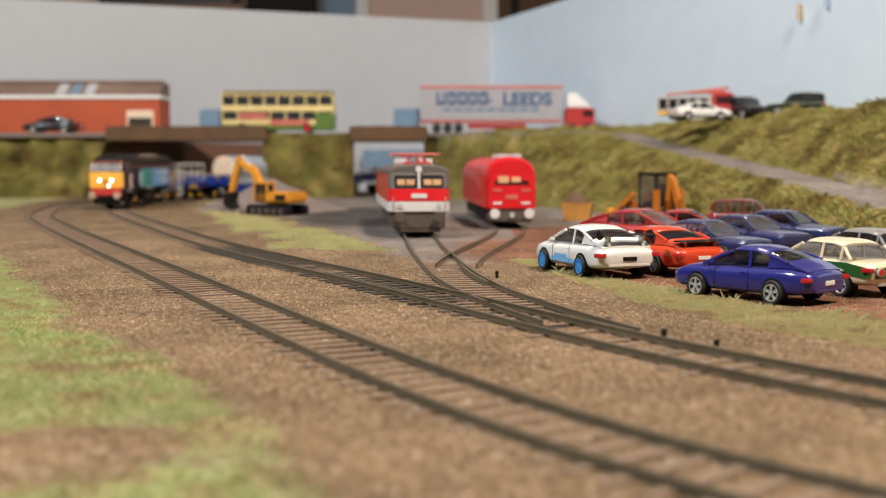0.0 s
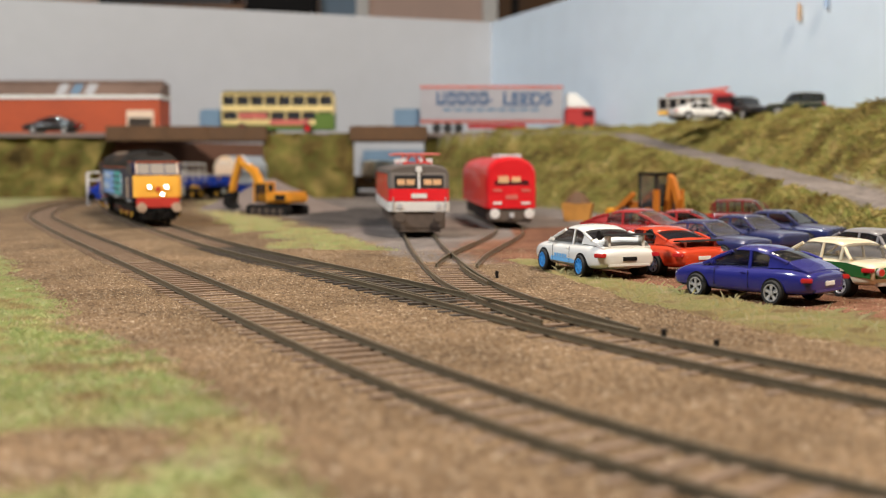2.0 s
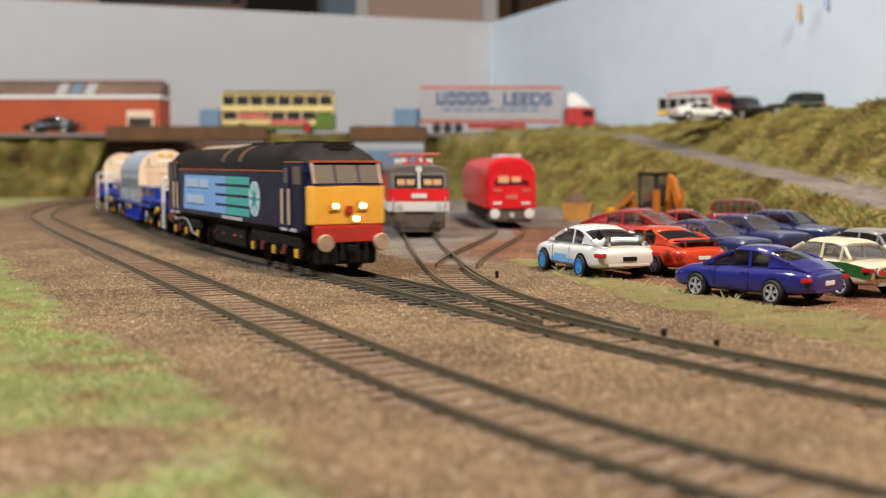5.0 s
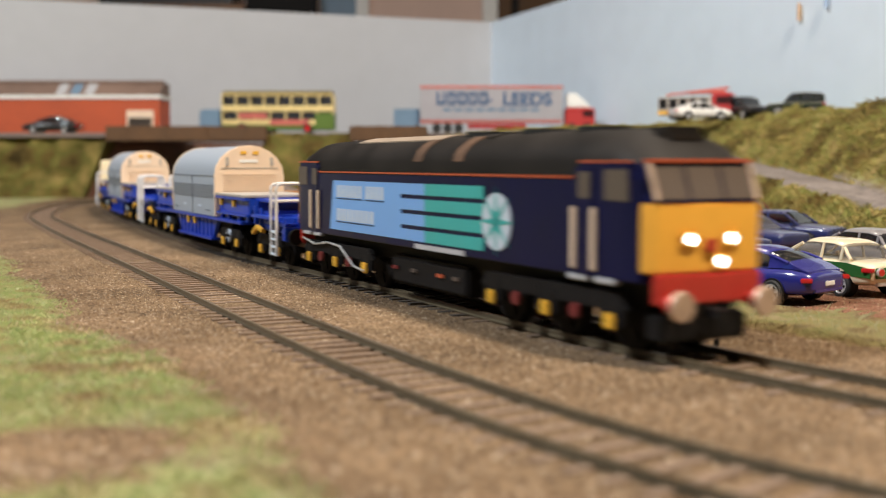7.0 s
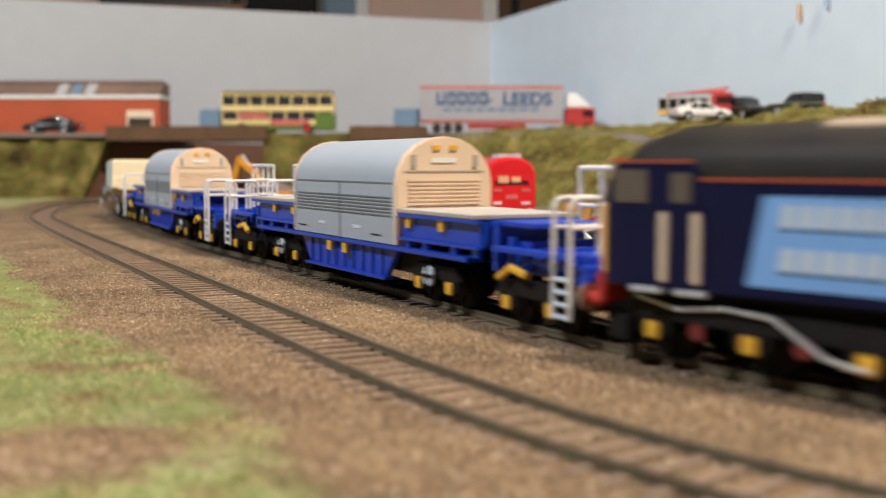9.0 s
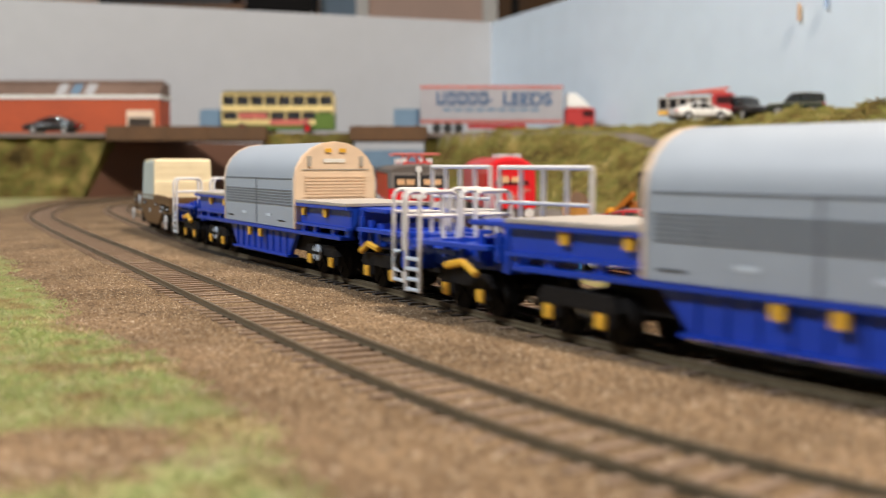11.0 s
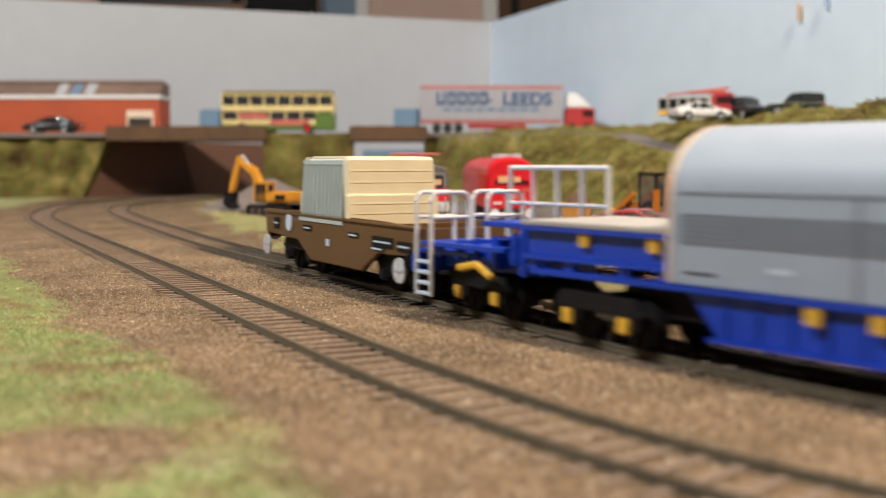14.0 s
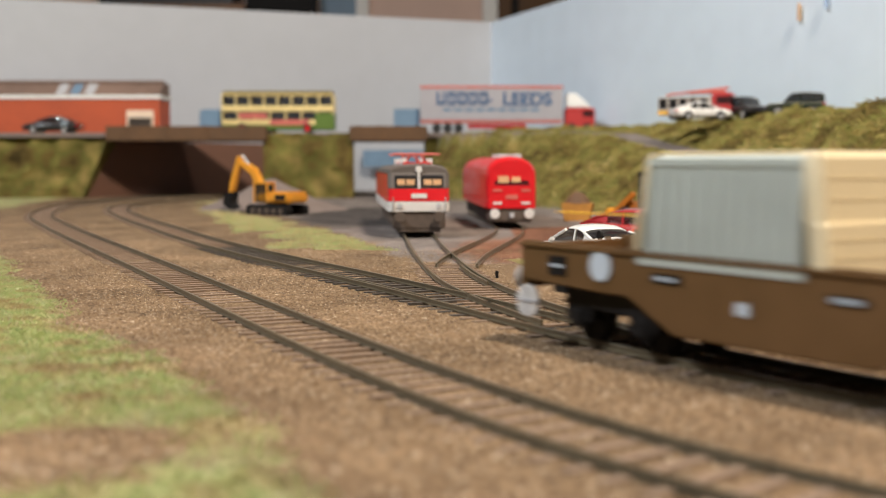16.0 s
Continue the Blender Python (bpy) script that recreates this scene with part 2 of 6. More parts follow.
DKBLUE = mat("lettering_blue", (0.03, 0.10, 0.22), 0.5, 0, 0.1, 200)
TRIMRED = mat("faded_red", (0.55, 0.14, 0.11), 0.5, 0, 0.1, 150)
SAND = mat("sand_heap", (0.18, 0.14, 0.122), 0.95, 0, 0.15, 900, 0.6)
ROADM = mat("road_surface", (0.20, 0.16, 0.145), 0.9, 0, 0.15, 300, 0.2)


def paint(name, col, dust=0.25):
    return mat(name, col, 0.16, 0.0, 0.05, 250, 0, 0.7, 0.5, dust)


C_WHITE = paint("car_white", (0.80, 0.79, 0.76), 0.05)
C_BLUE = paint("car_blue", (0.018, 0.022, 0.20), 0.10)
C_ORANGE = paint("car_orange_red", (0.66, 0.06, 0.02), 0.08)
C_RED = paint("car_red", (0.36, 0.025, 0.03), 0.12)
C_CREAM = paint("car_cream", (0.78, 0.66, 0.46), 0.1)
C_NAVY = paint("car_navy", (0.022, 0.032, 0.12), 0.14)
C_GREY = paint("car_grey", (0.22, 0.21, 0.22), 0.25)
C_OLIVE = paint("car_dark_olive", (0.025, 0.035, 0.022), 0.2)
C_BLACK = paint("car_black", (0.02, 0.02, 0.022), 0.15)
C_GREEN = paint("car_green", (0.03, 0.13, 0.03), 0.1)
C_MAROON = paint("car_maroon", (0.17, 0.015, 0.018), 0.1)
TAGTAN = mat("faded_orange_paper", (0.72, 0.48, 0.30), 0.7, 0, 0.1, 200)
TAGBLUE = mat("faded_blue_paper", (0.42, 0.58, 0.80), 0.7, 0, 0.1, 200)
RIMBLUE = mat("blue_wheel", (0.05, 0.33, 0.80), 0.4, 0, 0.05, 300)
STRIPE = mat("sky_blue_stripe", (0.16, 0.45, 0.80), 0.4, 0, 0.05, 300)


# ---- mesh helpers, in millimetres ----
def box(bm, x0, x1, y0, y1, z0, z1, m=None):
    ret = bmesh.ops.create_cube(bm, size=1.0, matrix=Matrix.Translation(((x0 + x1) / 2, (y0 + y1) / 2, (z0 + z1) / 2)) @ Matrix.Diagonal((x1 - x0, y1 - y0, z1 - z0, 1)))
    if m:
        bmesh.ops.transform(bm, matrix=m, verts=ret["verts"])
    return ret["verts"]


def rod(bm, a, b, r, n=8, r2=None):
    a, b = Vector(a), Vector(b)
    d = b - a
    m = Matrix.Translation((a + b) / 2) @ d.to_track_quat("Z", "Y").to_matrix().to_4x4()
    return bmesh.ops.create_cone(bm, cap_ends=True, segments=n, radius1=r, radius2=r if r2 is None else r2, depth=d.length, matrix=m)["verts"]


def loft(bm, rings, closed=True):
    """Skin a row of equal rings of points, with end caps."""
    vs = [[bm.verts.new(p) for p in ring] for ring in rings]
    n = len(vs[0])
    for a, b in zip(vs[:-1], vs[1:]):
        for i in range(n if closed else n - 1):
            j = (i + 1) % n
            bm.faces.new((a[i], a[j], b[j], b[i]))
    if closed:
        bm.faces.new(list(reversed(vs[0])))
        bm.faces.new(vs[-1])
    bmesh.ops.recalc_face_normals(bm, faces=bm.faces[:])
    return vs


def prism(bm, outline, x0, x1):
    """An outline of (y, z) drawn out along x."""
    return loft(bm, [[(x0, y, z) for y, z in outline], [(x1, y, z) for y, z in outline]])


def prism_y(bm, outline, y0, y1):
    """An outline of (x, z) drawn out along y."""
    return loft(bm, [[(x, y0, z) for x, z in outline], [(x, y1, z) for x, z in outline]])


def finish(bm, bevel=0.0, smooth=True):
    if bevel:
        es = [e for e in bm.edges if len(e.link_faces) == 2 and e.calc_face_angle(0) > 0.6]
        bmesh.ops.bevel(bm, geom=es, offset=bevel, segments=2, affect="EDGES", clamp_overlap=True)
    bmesh.ops.scale(bm, vec=(MM, MM, MM), verts=bm.verts[:])
    for f in bm.faces:
        f.smooth = smooth
    for e in bm.edges:
        if len(e.link_faces) == 2 and e.calc_face_angle(0) > 0.55:
            e.smooth = False


def mesh_of(name, bm, material, bevel=0.0, smooth=True):
    finish(bm, bevel, smooth)
    me = bpy.data.meshes.new(name)
    bm.to_mesh(me)
    bm.free()
    me.materials.append(material)
    return me


def part(name, bm, material, parent=None, label="", bevel=0.0, smooth=True):
    ob = new(name, mesh_of(name, bm, material, bevel, smooth))
    ob.parent = parent
    return tagged(ob, label)


def place(ob, x, y, z, rz=0, rx=0, ry=0):
    ob.matrix_basis = pose(x * MM, y * MM, z * MM, rx, ry, rz)
    return ob


def B():
    return bmesh.new()


def thing(name, label, category, group="", kind=""):
    return tagged(new(name), label, category, group, kind)


def heading(ax, ay, bx, by):
    """Turn that lays a thing's +x along the way from a to b."""
    return math.degrees(math.atan2(by - ay, bx - ax))


# ---- the lines of the tracks ----
def line(points, step=2.0):
    c = np.array(points, float)
    p = np.vstack([2 * c[0] - c[1], c, 2 * c[-1] - c[-2]])
    out = []
    for i in range(len(c) - 1):
        a, b, d, e = p[i:i + 4]
        for u in np.linspace(0, 1, 20, endpoint=False):
            out.append(0.5 * (2 * b + (d - a) * u + (2 * a - 5 * b + 4 * d - e) * u * u + (3 * b - a - 3 * d + e) * u ** 3))
    q = np.array(out + [c[-1]])

    def even(q):
        ln = np.r_[0, np.cumsum(np.linalg.norm(np.diff(q, axis=0), axis=1))]
        s = np.arange(0, ln[-1], step)
        return np.stack([np.interp(s, ln, q[:, 0]), np.interp(s, ln, q[:, 1])], 1)

    for _ in range(3):
        q = even(q)
        n = 15
        w = np.vstack([q[0] + np.arange(-n, 0)[:, None] * (q[1] - q[0]), q, q[-1] + np.arange(1, n + 1)[:, None] * (q[-1] - q[-2])])
        q = np.stack([np.convolve(w[:, j], np.ones(2 * n + 1) / (2 * n + 1), "valid") for j in (0, 1)], 1)
    return even(q)


MAIN = line([(420, 1600), (230, 1592), (110, 1590), (0, 1580), (-100, 1550), (-175, 1490), (-240, 1410), (-294, 1300), (-322, 1180), (-320, 1090), (-299, 1012), (-272, 938), (-237, 850),
             (-193, 750), (-144.5, 637), (-97, 537), (-50, 450), (-10, 375), (20.8, 312), (53, 250), (86, 201), (124, 155), (168, 114), (217, 79), (269, 50), (325, 28), (383, 13), (470, 4), (700, 0), (1000, 0), (1300, 0)])
OUTER = line([(-60, 1650), (-150, 1615), (-235, 1560), (-305, 1485), (-355, 1400), (-384, 1310), (-392, 1220), (-384, 1120), (-366, 1030), (-342, 940), (-312, 860), (-275, 780), (-237, 698),
              (-197, 616), (-152, 523), (-112, 441), (-77.6, 369), (-48.3, 308), (-23.6, 257), (2.8, 205), (27.9, 164), (52.6, 133), (90, 103), (131, 82), (201, 61), (330, 40), (520, 25)]) - np.array((1.0, 0.0))
SIDING = line([(-36, 900), (-25, 780), (-14, 652), (-9, 571), (-2, 490), (5, 416), (16, 357), (30, 312), (46, 270)])
SPUR = line([(30, 980), (37, 860), (45, 740), (39, 665), (26, 592), (12, 520), (4, 460), (4, 425)])


def at(path, s):
    """The place on a line s millimetres along it, and the direction there in degrees."""
    i = min(max(s / 2.0, 0), len(path) - 2)
    k = int(i)
    p = path[k] + (path[k + 1] - path[k]) * (i - k)
    d = path[k + 1] - path[k]
    return p[0], p[1], math.degrees(math.atan2(d[1], d[0]))


def offset(path, d):
    t = np.gradient(path, axis=0)
    t /= np.linalg.norm(t, axis=1)[:, None]
    return path + d * np.stack([-t[:, 1], t[:, 0]], 1)


def near(path, x, y):
    return float(np.min(np.hypot(path[:, 0] - x, path[:, 1] - y)))


# ---- setting: ground, banks, boards, room ----
def ramp_line(y):
    """Foot of the lower bank, near edge of the sloping road, and the road's height, at a depth y."""
    ys = [150, 300, 450, 600, 800, 1000, 1106, 1250, 1330, 1400]
    foot = np.interp(y, ys, [215, 222, 226, 210, 172, 130, 96, 45, 5, -25])
    edge_ = np.interp(y, ys, [240, 243, 245, 236, 222, 206, 197, 186, 120, -5])
    z = np.interp(y, ys, [-3, 0, 7, 19, 36, 52, 61, 75, 80, 80])
    return foot, edge_, z


def bumps(x, y, f, a):
    return a * noise.noise(Vector((x * f, y * f, 3.7)))


def ground_height(x, y):
    z = -2.15 + bumps(x, y, 0.02, 0.4) + bumps(x, y, 0.11, 0.4)
    foot, edge_, zr = ramp_line(y)
    if y < 1410 and x > foot:
        rough = bumps(x, y, 0.03, 12) + bumps(x, y, 0.07, 8) + bumps(x, y, 0.16, 5)
        if x < edge_:
            u = (x - foot) / max(edge_ - foot, 1)
            k = min(1, (zr + 4) / 25)
            z = -2.15 + (zr + 2.15) * (u ** 0.8) + rough * 4 * u * (1 - u) * k
        elif x < edge_ + 36:
            z = zr + bumps(x, y, 0.1, 0.6)
        else:
            u = min((x - edge_ - 36) / 60, 1)
            z = zr + (84 - zr) * (u ** 0.75) + rough * min(1, u * 3) * (0.8 if u < 1 else 0.3)
    elif y >= 1410 and x > 20:
        z = -4
    return z


def zones(x, y, z):
    """Grass, yard and red earth, 0 to 1."""
    w = bumps(x, y, 0.018, 16) + bumps(x, y, 0.05, 8)
    g = yd = rd = 0.0
    # meadow in front of the outer track, verge between the main line and the yard, verge by the cars
    edge_x = np.interp(y, [100, 146, 185, 323, 513, 640, 900, 1400], [-2, -9, -26, -103, -196, -256, -392, -470])
    patch = 1.25 + noise.noise(Vector((x * 0.022, y * 0.016, 5.5))) * 0.9 + min(0.5, max(0, (y - 190) / 260)) - 1.5 * math.exp(-((x + 66) / 24) ** 2 - ((y - 168) / 16) ** 2)
    g = max(g, min(1, max(0, (edge_x + w * 0.8 - x) / 22)) * min(1, max(0, patch)))
    vx = np.interp(y, [560, 640, 760, 900, 1050, 1250], [-50, -75, -122, -170, -215, -245])
    if 560 < y < 1350:
        g = max(g, min(1, max(0, 1.0 - abs(x - vx - w * 1.3) / 30 + noise.noise(Vector((x * 0.05, y * 0.02, 8.1))) * 0.5)))
    cx = np.interp(y, [200, 260, 287, 318, 345, 404, 467, 500], [165, 128, 110, 96, 81, 62, 45, 37])
    if 180 < y < 500:
        wd = np.interp(y, [180, 300, 350, 400, 500], [24, 22, 16, 10, 5])
        g = max(g, min(1, max(0, 1.25 - abs(x - cx - w * 0.2) / wd)))
    foot, edge_, zr = ramp_line(y)
    if x > foot and y < 1410:
        on_road = edge_ - 1 < x < edge_ + 34
        g = 0.0 if on_road else 1.0
        yd = 1.0 if on_road else 0.0
    elif y > 480:
        left = np.interp(y, [480, 600, 760, 950, 1300], [-8, -44, -92, -150, -215])
        yd = max(yd, min(1, max(0, (x - left + w) / 18)))
        rd = min(1, max(0, 1.2 - math.hypot((x - 45) / 55, (y - 560) / 130)))
    if 300 < y < 760 and cx + 6 < x < foot:
        rd = max(rd, 0.9)
    return g, yd * (1 - rd * 0.5), rd


def build_ground():
    xs = np.unique(np.concatenate([np.arange(-950, -300, 14.0), np.arange(-300, 260, 4.5), np.arange(260, 760, 11.0)]))
    ys = np.unique(np.concatenate([np.arange(-200, 100, 20.0), np.arange(100, 480, 3.5), np.arange(480, 800, 6.0), np.arange(800, 1420, 9.0), np.arange(1420, 1900, 30.0)]))
    verts, cols, dark_patch = [], [], []
    for y in ys:
        for x in xs:
            z = ground_height(x, y)
            verts.append((x * MM, y * MM, z * MM))
            foot = ramp_line(y)
            # mask of the dark patch: an ellipse left of the electric locomotive
            dark_patch.append(max(0.0, min(1.0, 1.5 - 1.1 * math.hypot((x + 72) / 52, (y - 930) / 190))))
            cols.append((*zones(x, y, z), 1.0 if y < 1412 and foot[0] < x and not foot[1] - 1 < x < foot[1] + 34 else 0.0))
    n = len(xs)
    faces = [(j * n + i, j * n + i + 1, (j + 1) * n + i + 1, (j + 1) * n + i) for j in range(len(ys) - 1) for i in range(n - 1)]
    me = bpy.data.meshes.new("ground")
    me.from_pydata(verts, [], faces)
    ca = me.color_attributes.new("zone", "FLOAT_COLOR", "POINT")
    ca.data.foreach_set("color", np.array(cols, dtype=np.float32).ravel())
    oa = me.attributes.new("dark_patch", "FLOAT", "POINT")
    oa.data.foreach_set("value", np.array(dark_patch, dtype=np.float32))
    me.materials.append(GROUND)
    me.polygons.foreach_set("use_smooth", [True] * len(faces))
    tagged(new("ground", me), "brown scatter ground with patches of grass fibre", "ground", kind="structure")


build_ground()


def slab(name, material, x0, x1, y0, y1, z0, z1, label, category, bevel=0.0):
    bm = B()
    box(bm, x0, x1, y0, y1, z0, z1)
    return tagged(part(name, bm, material, None, "", bevel), label, category, kind="structure")


def board(name, material, ax, ay, bx, by, z0, z1, th, label):
    """An upright board between two points, its thickness behind it."""
    bm = B()
    ln = math.hypot(bx - ax, by - ay)
    box(bm, 0, ln, 0, th, z0, z1)
    ob = part(name, bm, material)
    place(ob, ax, ay, 0, heading(ax, ay, bx, by))
    return tagged(ob, label, "wall", kind="structure")


board("wall_north", WALL_GREY, -1080, 1380, 79, 1825, -30, 271, 9, "plain grey painted backdrop board behind the railway")
def open_board():
    """The blue board, with a low opening through which the line leaves."""
    ln = math.hypot(521, 1413)
    bm = B()
    for x0, x1, z0, z1 in ((0, 165, -30, 66), (290, ln, -30, 66), (0, ln, 66, 271)):
        box(bm, x0, x1, 0, 9, z0, z1)
    place(tagged(part("wall_east", bm, WALL_BLUE), "pale sky blue painted backdrop board with soft stains", "wall", kind="structure"), 79, 1825, 0, heading(79, 1825, 600, 412))


open_board()
slab("baseboard", WOOD, -960, 770, -210, 1910, -45, -14, "wooden baseboard under the model railway", "board")
for lx, ly in ((-900, -150), (700, -150), (-900, 1850), (700, 1850)):
    slab("table_leg", WOOD, lx - 25, lx + 25, ly - 25, ly + 25, -1000, -45, "square wooden leg under the baseboard", "leg")

# the room round the layout
slab("room_wall_north", ROOM, -3000, 3000, 3400, 3460, -1000, 1400, "salmon pink room wall", "wall")
slab("room_wall_south", ROOMGREY, -3000, 3000, -1660, -1600, -1000, 1400, "dim grey room wall", "wall")
slab("room_wall_east", ROOMGREY, 3000, 3060, -1600, 3400, -1000, 1400, "dim grey room wall", "wall")
slab("room_wall_west", ROOMGREY, -3060, -3000, -1600, 3400, -1000, 1400, "dim grey room wall", "wall")
slab("ceiling", ROOMGREY, -3060, 3060, -1660, 3460, 1400, 1440, "dim grey ceiling", "ceiling")
slab("floor", WOOD, -3060, 3060, -1660, 3460, -1040, -1000, "brown wooden floor", "floor")


def wall_shelf():
    o = thing("wall_shelf", "dark brown wooden shelf with dark goods on the room wall", "shelf")
    bm = B(); box(bm, -1060, -575, 3230, 3400, 472, 500); part("shelf_board", bm, WOOD, o)
    bm = B(); box(bm, -575, -380, 3260, 3400, 462, 700); part("dark_box", bm, BLACK, o, "dark boxes on the shelf")
    bm = B(); box(bm, -1010, -620, 3280, 3400, 500, 640); part("dark_row", bm, DARK, o, "row of dark goods")


wall_shelf()


def room_window():
    o = thing("window_1", "white framed window in the room wall", "window", kind="structure")
    bm = B(); box(bm, -262, -225, 3370, 3396, 200, 800); box(bm, -372, -262, 3376, 3394, 452, 472); part("window_frame", bm, WHITE, o)
    bm = B(); box(bm, -372, -262, 3384, 3392, 474, 800); part("pane", bm, VANBLUE, o, "dull blue window pane")


room_window()


def room_door():
    o = thing("door_1", "wooden door frame with a dark gap", "door", kind="structure")
    bm = B(); box(bm, 165, 205, 3360, 3398, -1000, 1000); box(bm, 230, 420, 3380, 3398, -1000, 1000); part("frame", bm, TIMBER, o)
    bm = B(); box(bm, 205, 230, 3385, 3398, -1000, 1000); part("gap", bm, BLACK, o)
    bm = B(); box(bm, 120, 165, 3370, 3398, -1000, 1000); part("jamb", bm, WHITE, o)


room_door()


def wall_scraps():
    for x0, name, m, k, z0, z1 in ((1411, "orange_tag", TAGTAN, 0, 180, 197), (1458, "blue_tag", TAGBLUE, 0, 187, 204)):
        t = (x0 - 784) / 1950.0
        kk = (t * 1825 - 79) / (92.2 + 250 * t)
        bm = B(); box(bm, -2, 2, -2, 0, 0, z1 - z0)
        o = tagged(part(name, bm, m, None, "", 0.6), "small coloured paper tag stuck on the blue backdrop", "tag")
        place(o, 79 + 92.2 * kk - 3, 1825 - 250 * kk - 2, z0, -69.8)


wall_scraps()


def bank_block(x0, x1, y0, y1, z1, label, flare=0.0):
    """A rough retaining bank: a grid front and top with uneven foam."""
    bm = B()
    nx, nz = max(6, int((x1 - x0) / 7)), 12
    rows = []
    for k in range(nz + 5):
        ring = []
        for i in range(nx + 1):
            x = x0 + (x1 + flare * min(1, k / nz) - x0) * i / nx
            e = min(1, 8 * min(i, nx - i) / nx)
            if k <= nz:
                u = k / nz
                y, z = y0 + 8 * u, -4 + (z1 + 4) * u
            else:
                y, z = y0 + 8 + (y1 - y0 - 8) * (k - nz) / 4, z1
            d = noise.noise(Vector((x * 0.05, z * 0.06, y * 0.05))) * 7 + noise.noise(Vector((x * 0.14, z * 0.15, 9))) * 4
            ring.append((x, y - d * e if k <= nz else y, z + (d * 0.5 if k >= nz else 0)))
        rows.append(ring)
    loft(bm, rows, False)
    side = [r for r in rows]
    for i in (0, nx):
        vs = [bm.verts.new(r[i]) for r in side] + [bm.verts.new((side[0][i][0], y1, -4))]
        bm.faces.new(vs)
    ob = part("bank", bm, GROUND)
    ca = ob.data.color_attributes.new("zone", "FLOAT_COLOR", "POINT")
    ca.data.foreach_set("color", np.tile(np.array([1, 0, 0, 1], np.float32), len(ob.data.vertices)))
    return tagged(ob, label, "bank", kind="structure")


bank_block(-720, -458, 1400, 1520, 79, "mottled green and brown foam bank", 34)
bank_block(-226, -113, 1386, 1406, 79, "olive brown foam pier between two bridges")
bank_block(-24, 330, 1400, 1462, 79, "mottled green foam bank at the bridge end")
slab("road", ROADM, -720, 330, 1400, 1462, 74.5, 80, "grey upper road on the bank and bridges", "road")
# two unseen slabs added behind the bridge to shade the train below
slab("shade_deck", ROADM, -372, -236, 1462.5, 1525, 74, 79.6, "unseen deck slab added to shade the curve behind the bridge", "road")
slab("shade_deck", ROADM, -235, -122, 1462.5, 1525, 74, 79.6, "unseen deck slab added to shade the wagons behind the bus", "road")


def bridge(x0, x1, label):
    o = thing("bridge", label, "bridge", "bridges over the tracks", "structure")
    bm = B(); box(bm, x0, x1, 1384, 1396, 69.5, 88); part("parapet", bm, TIMBER, o, "", 0.8)
    bm = B(); box(bm, x0, x1, 1466, 1474, 69.5, 86); part("parapet", bm, TIMBER, o, "", 0.8)
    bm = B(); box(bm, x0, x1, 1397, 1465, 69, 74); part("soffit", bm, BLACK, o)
    for i in range(4):
        bm = B(); x = x0 + (x1 - x0) * (i + 0.5) / 4; box(bm, x - 2, x + 2, 1382.6, 1384.4, 69, 88.6); part("pilaster", bm, TIMBER, o)


bridge(-422, -221, "brown weathered timber bridge over the two main tracks")
bridge(-117, -20, "short brown timber bridge over the yard throat")
board("tunnel_wall", REDWALL, -462, 1408, -262, 1640, -5, 70, 8, "plain brown card retaining wall round the curve")
# painted low relief behind the second bridge
slab("low_relief", VANBLUE, -125, 30, 1724, 1730, 36, 62, "slate blue painted strip on the backdrop", "backdrop")


slab("low_relief_west", VANBLUE, -262, -170, 1680, 1686, 30, 78, "slate blue painted shape low on the backdrop", "backdrop")


# ---- tracks ----
def rail_mesh(bm, path):
    prof = [(-0.8, -2.5), (0.8, -2.5), (0.8, -2.1), (0.28, -1.8), (0.28, -0.9), (0.5, -0.7), (0.5, 0), (-0.5, 0), (-0.5, -0.7), (-0.28, -0.9), (-0.28, -1.8), (-0.8, -2.1)]
    prof = [(p * 0.85, z * 0.7) for p, z in prof]
    t = np.gradient(path, axis=0)
    t /= np.linalg.norm(t, axis=1)[:, None]
    loft(bm, [[(p[0] - q[1] * a, p[1] + q[0] * a, z) for a, z in prof] for p, q in zip(path, t)])


bm = B(); box(bm, -13.8, 13.8, -1.15, 1.15, -4, -1.65)
SLEEPER_MESH = mesh_of("sleeper", bm, SLEEPER)
bm = B(); box(bm, -13.8, 13.8, -1.15, 1.15, -4, -1.65)
SLEEPER_DARK_MESH = mesh_of("sleeper", bm, SLEEPER_DARK)

def track(label, path, a, b, pitch=6.6, dark=None, gauge=8.65, y_most=5000, sink=1e9):
    o = thing("railway_track", label, "track", "tracks of the layout", "structure")
    i, j = int(a / 2), int(b / 2)
    for d in (gauge, -gauge):
        bm = B(); rail_mesh(bm, offset(path, d)[i:j:2]); part("rail", bm, RAIL, o)
    s = a
    while s < b:
        x, y, r = at(path, s)
        r += random.uniform(-0.8, 0.8)
        if y > y_most:
            s += pitch
            continue
        isdark = dark and dark[0] < s < dark[1]
        sl = new("sleeper", SLEEPER_DARK_MESH if isdark else SLEEPER_MESH)
        sl.parent = o
        place(sl, x, y, random.uniform(-0.25, 0.1) - (random.uniform(0.1, 0.6) if s > sink else 0), r + 90)
        s += pitch
    return o


S0 = 2.0 * int(np.argmin(np.hypot(MAIN[:, 0] + 225, MAIN[:, 1] - 839))) - 900.0
track("curved main line with weathered rails and brown sleepers in earth", MAIN, 60, S0 + 1760, 7.2, (S0 + 1185, S0 + 1475), sink=S0 + 1475)
track("outer curved line with brown sleepers half sunk in earth", OUTER, 60, 2.0 * (int(np.argmin(np.hypot(OUTER[:, 0] - 140, OUTER[:, 1] - 80)))), 7.2, None, 8.5)
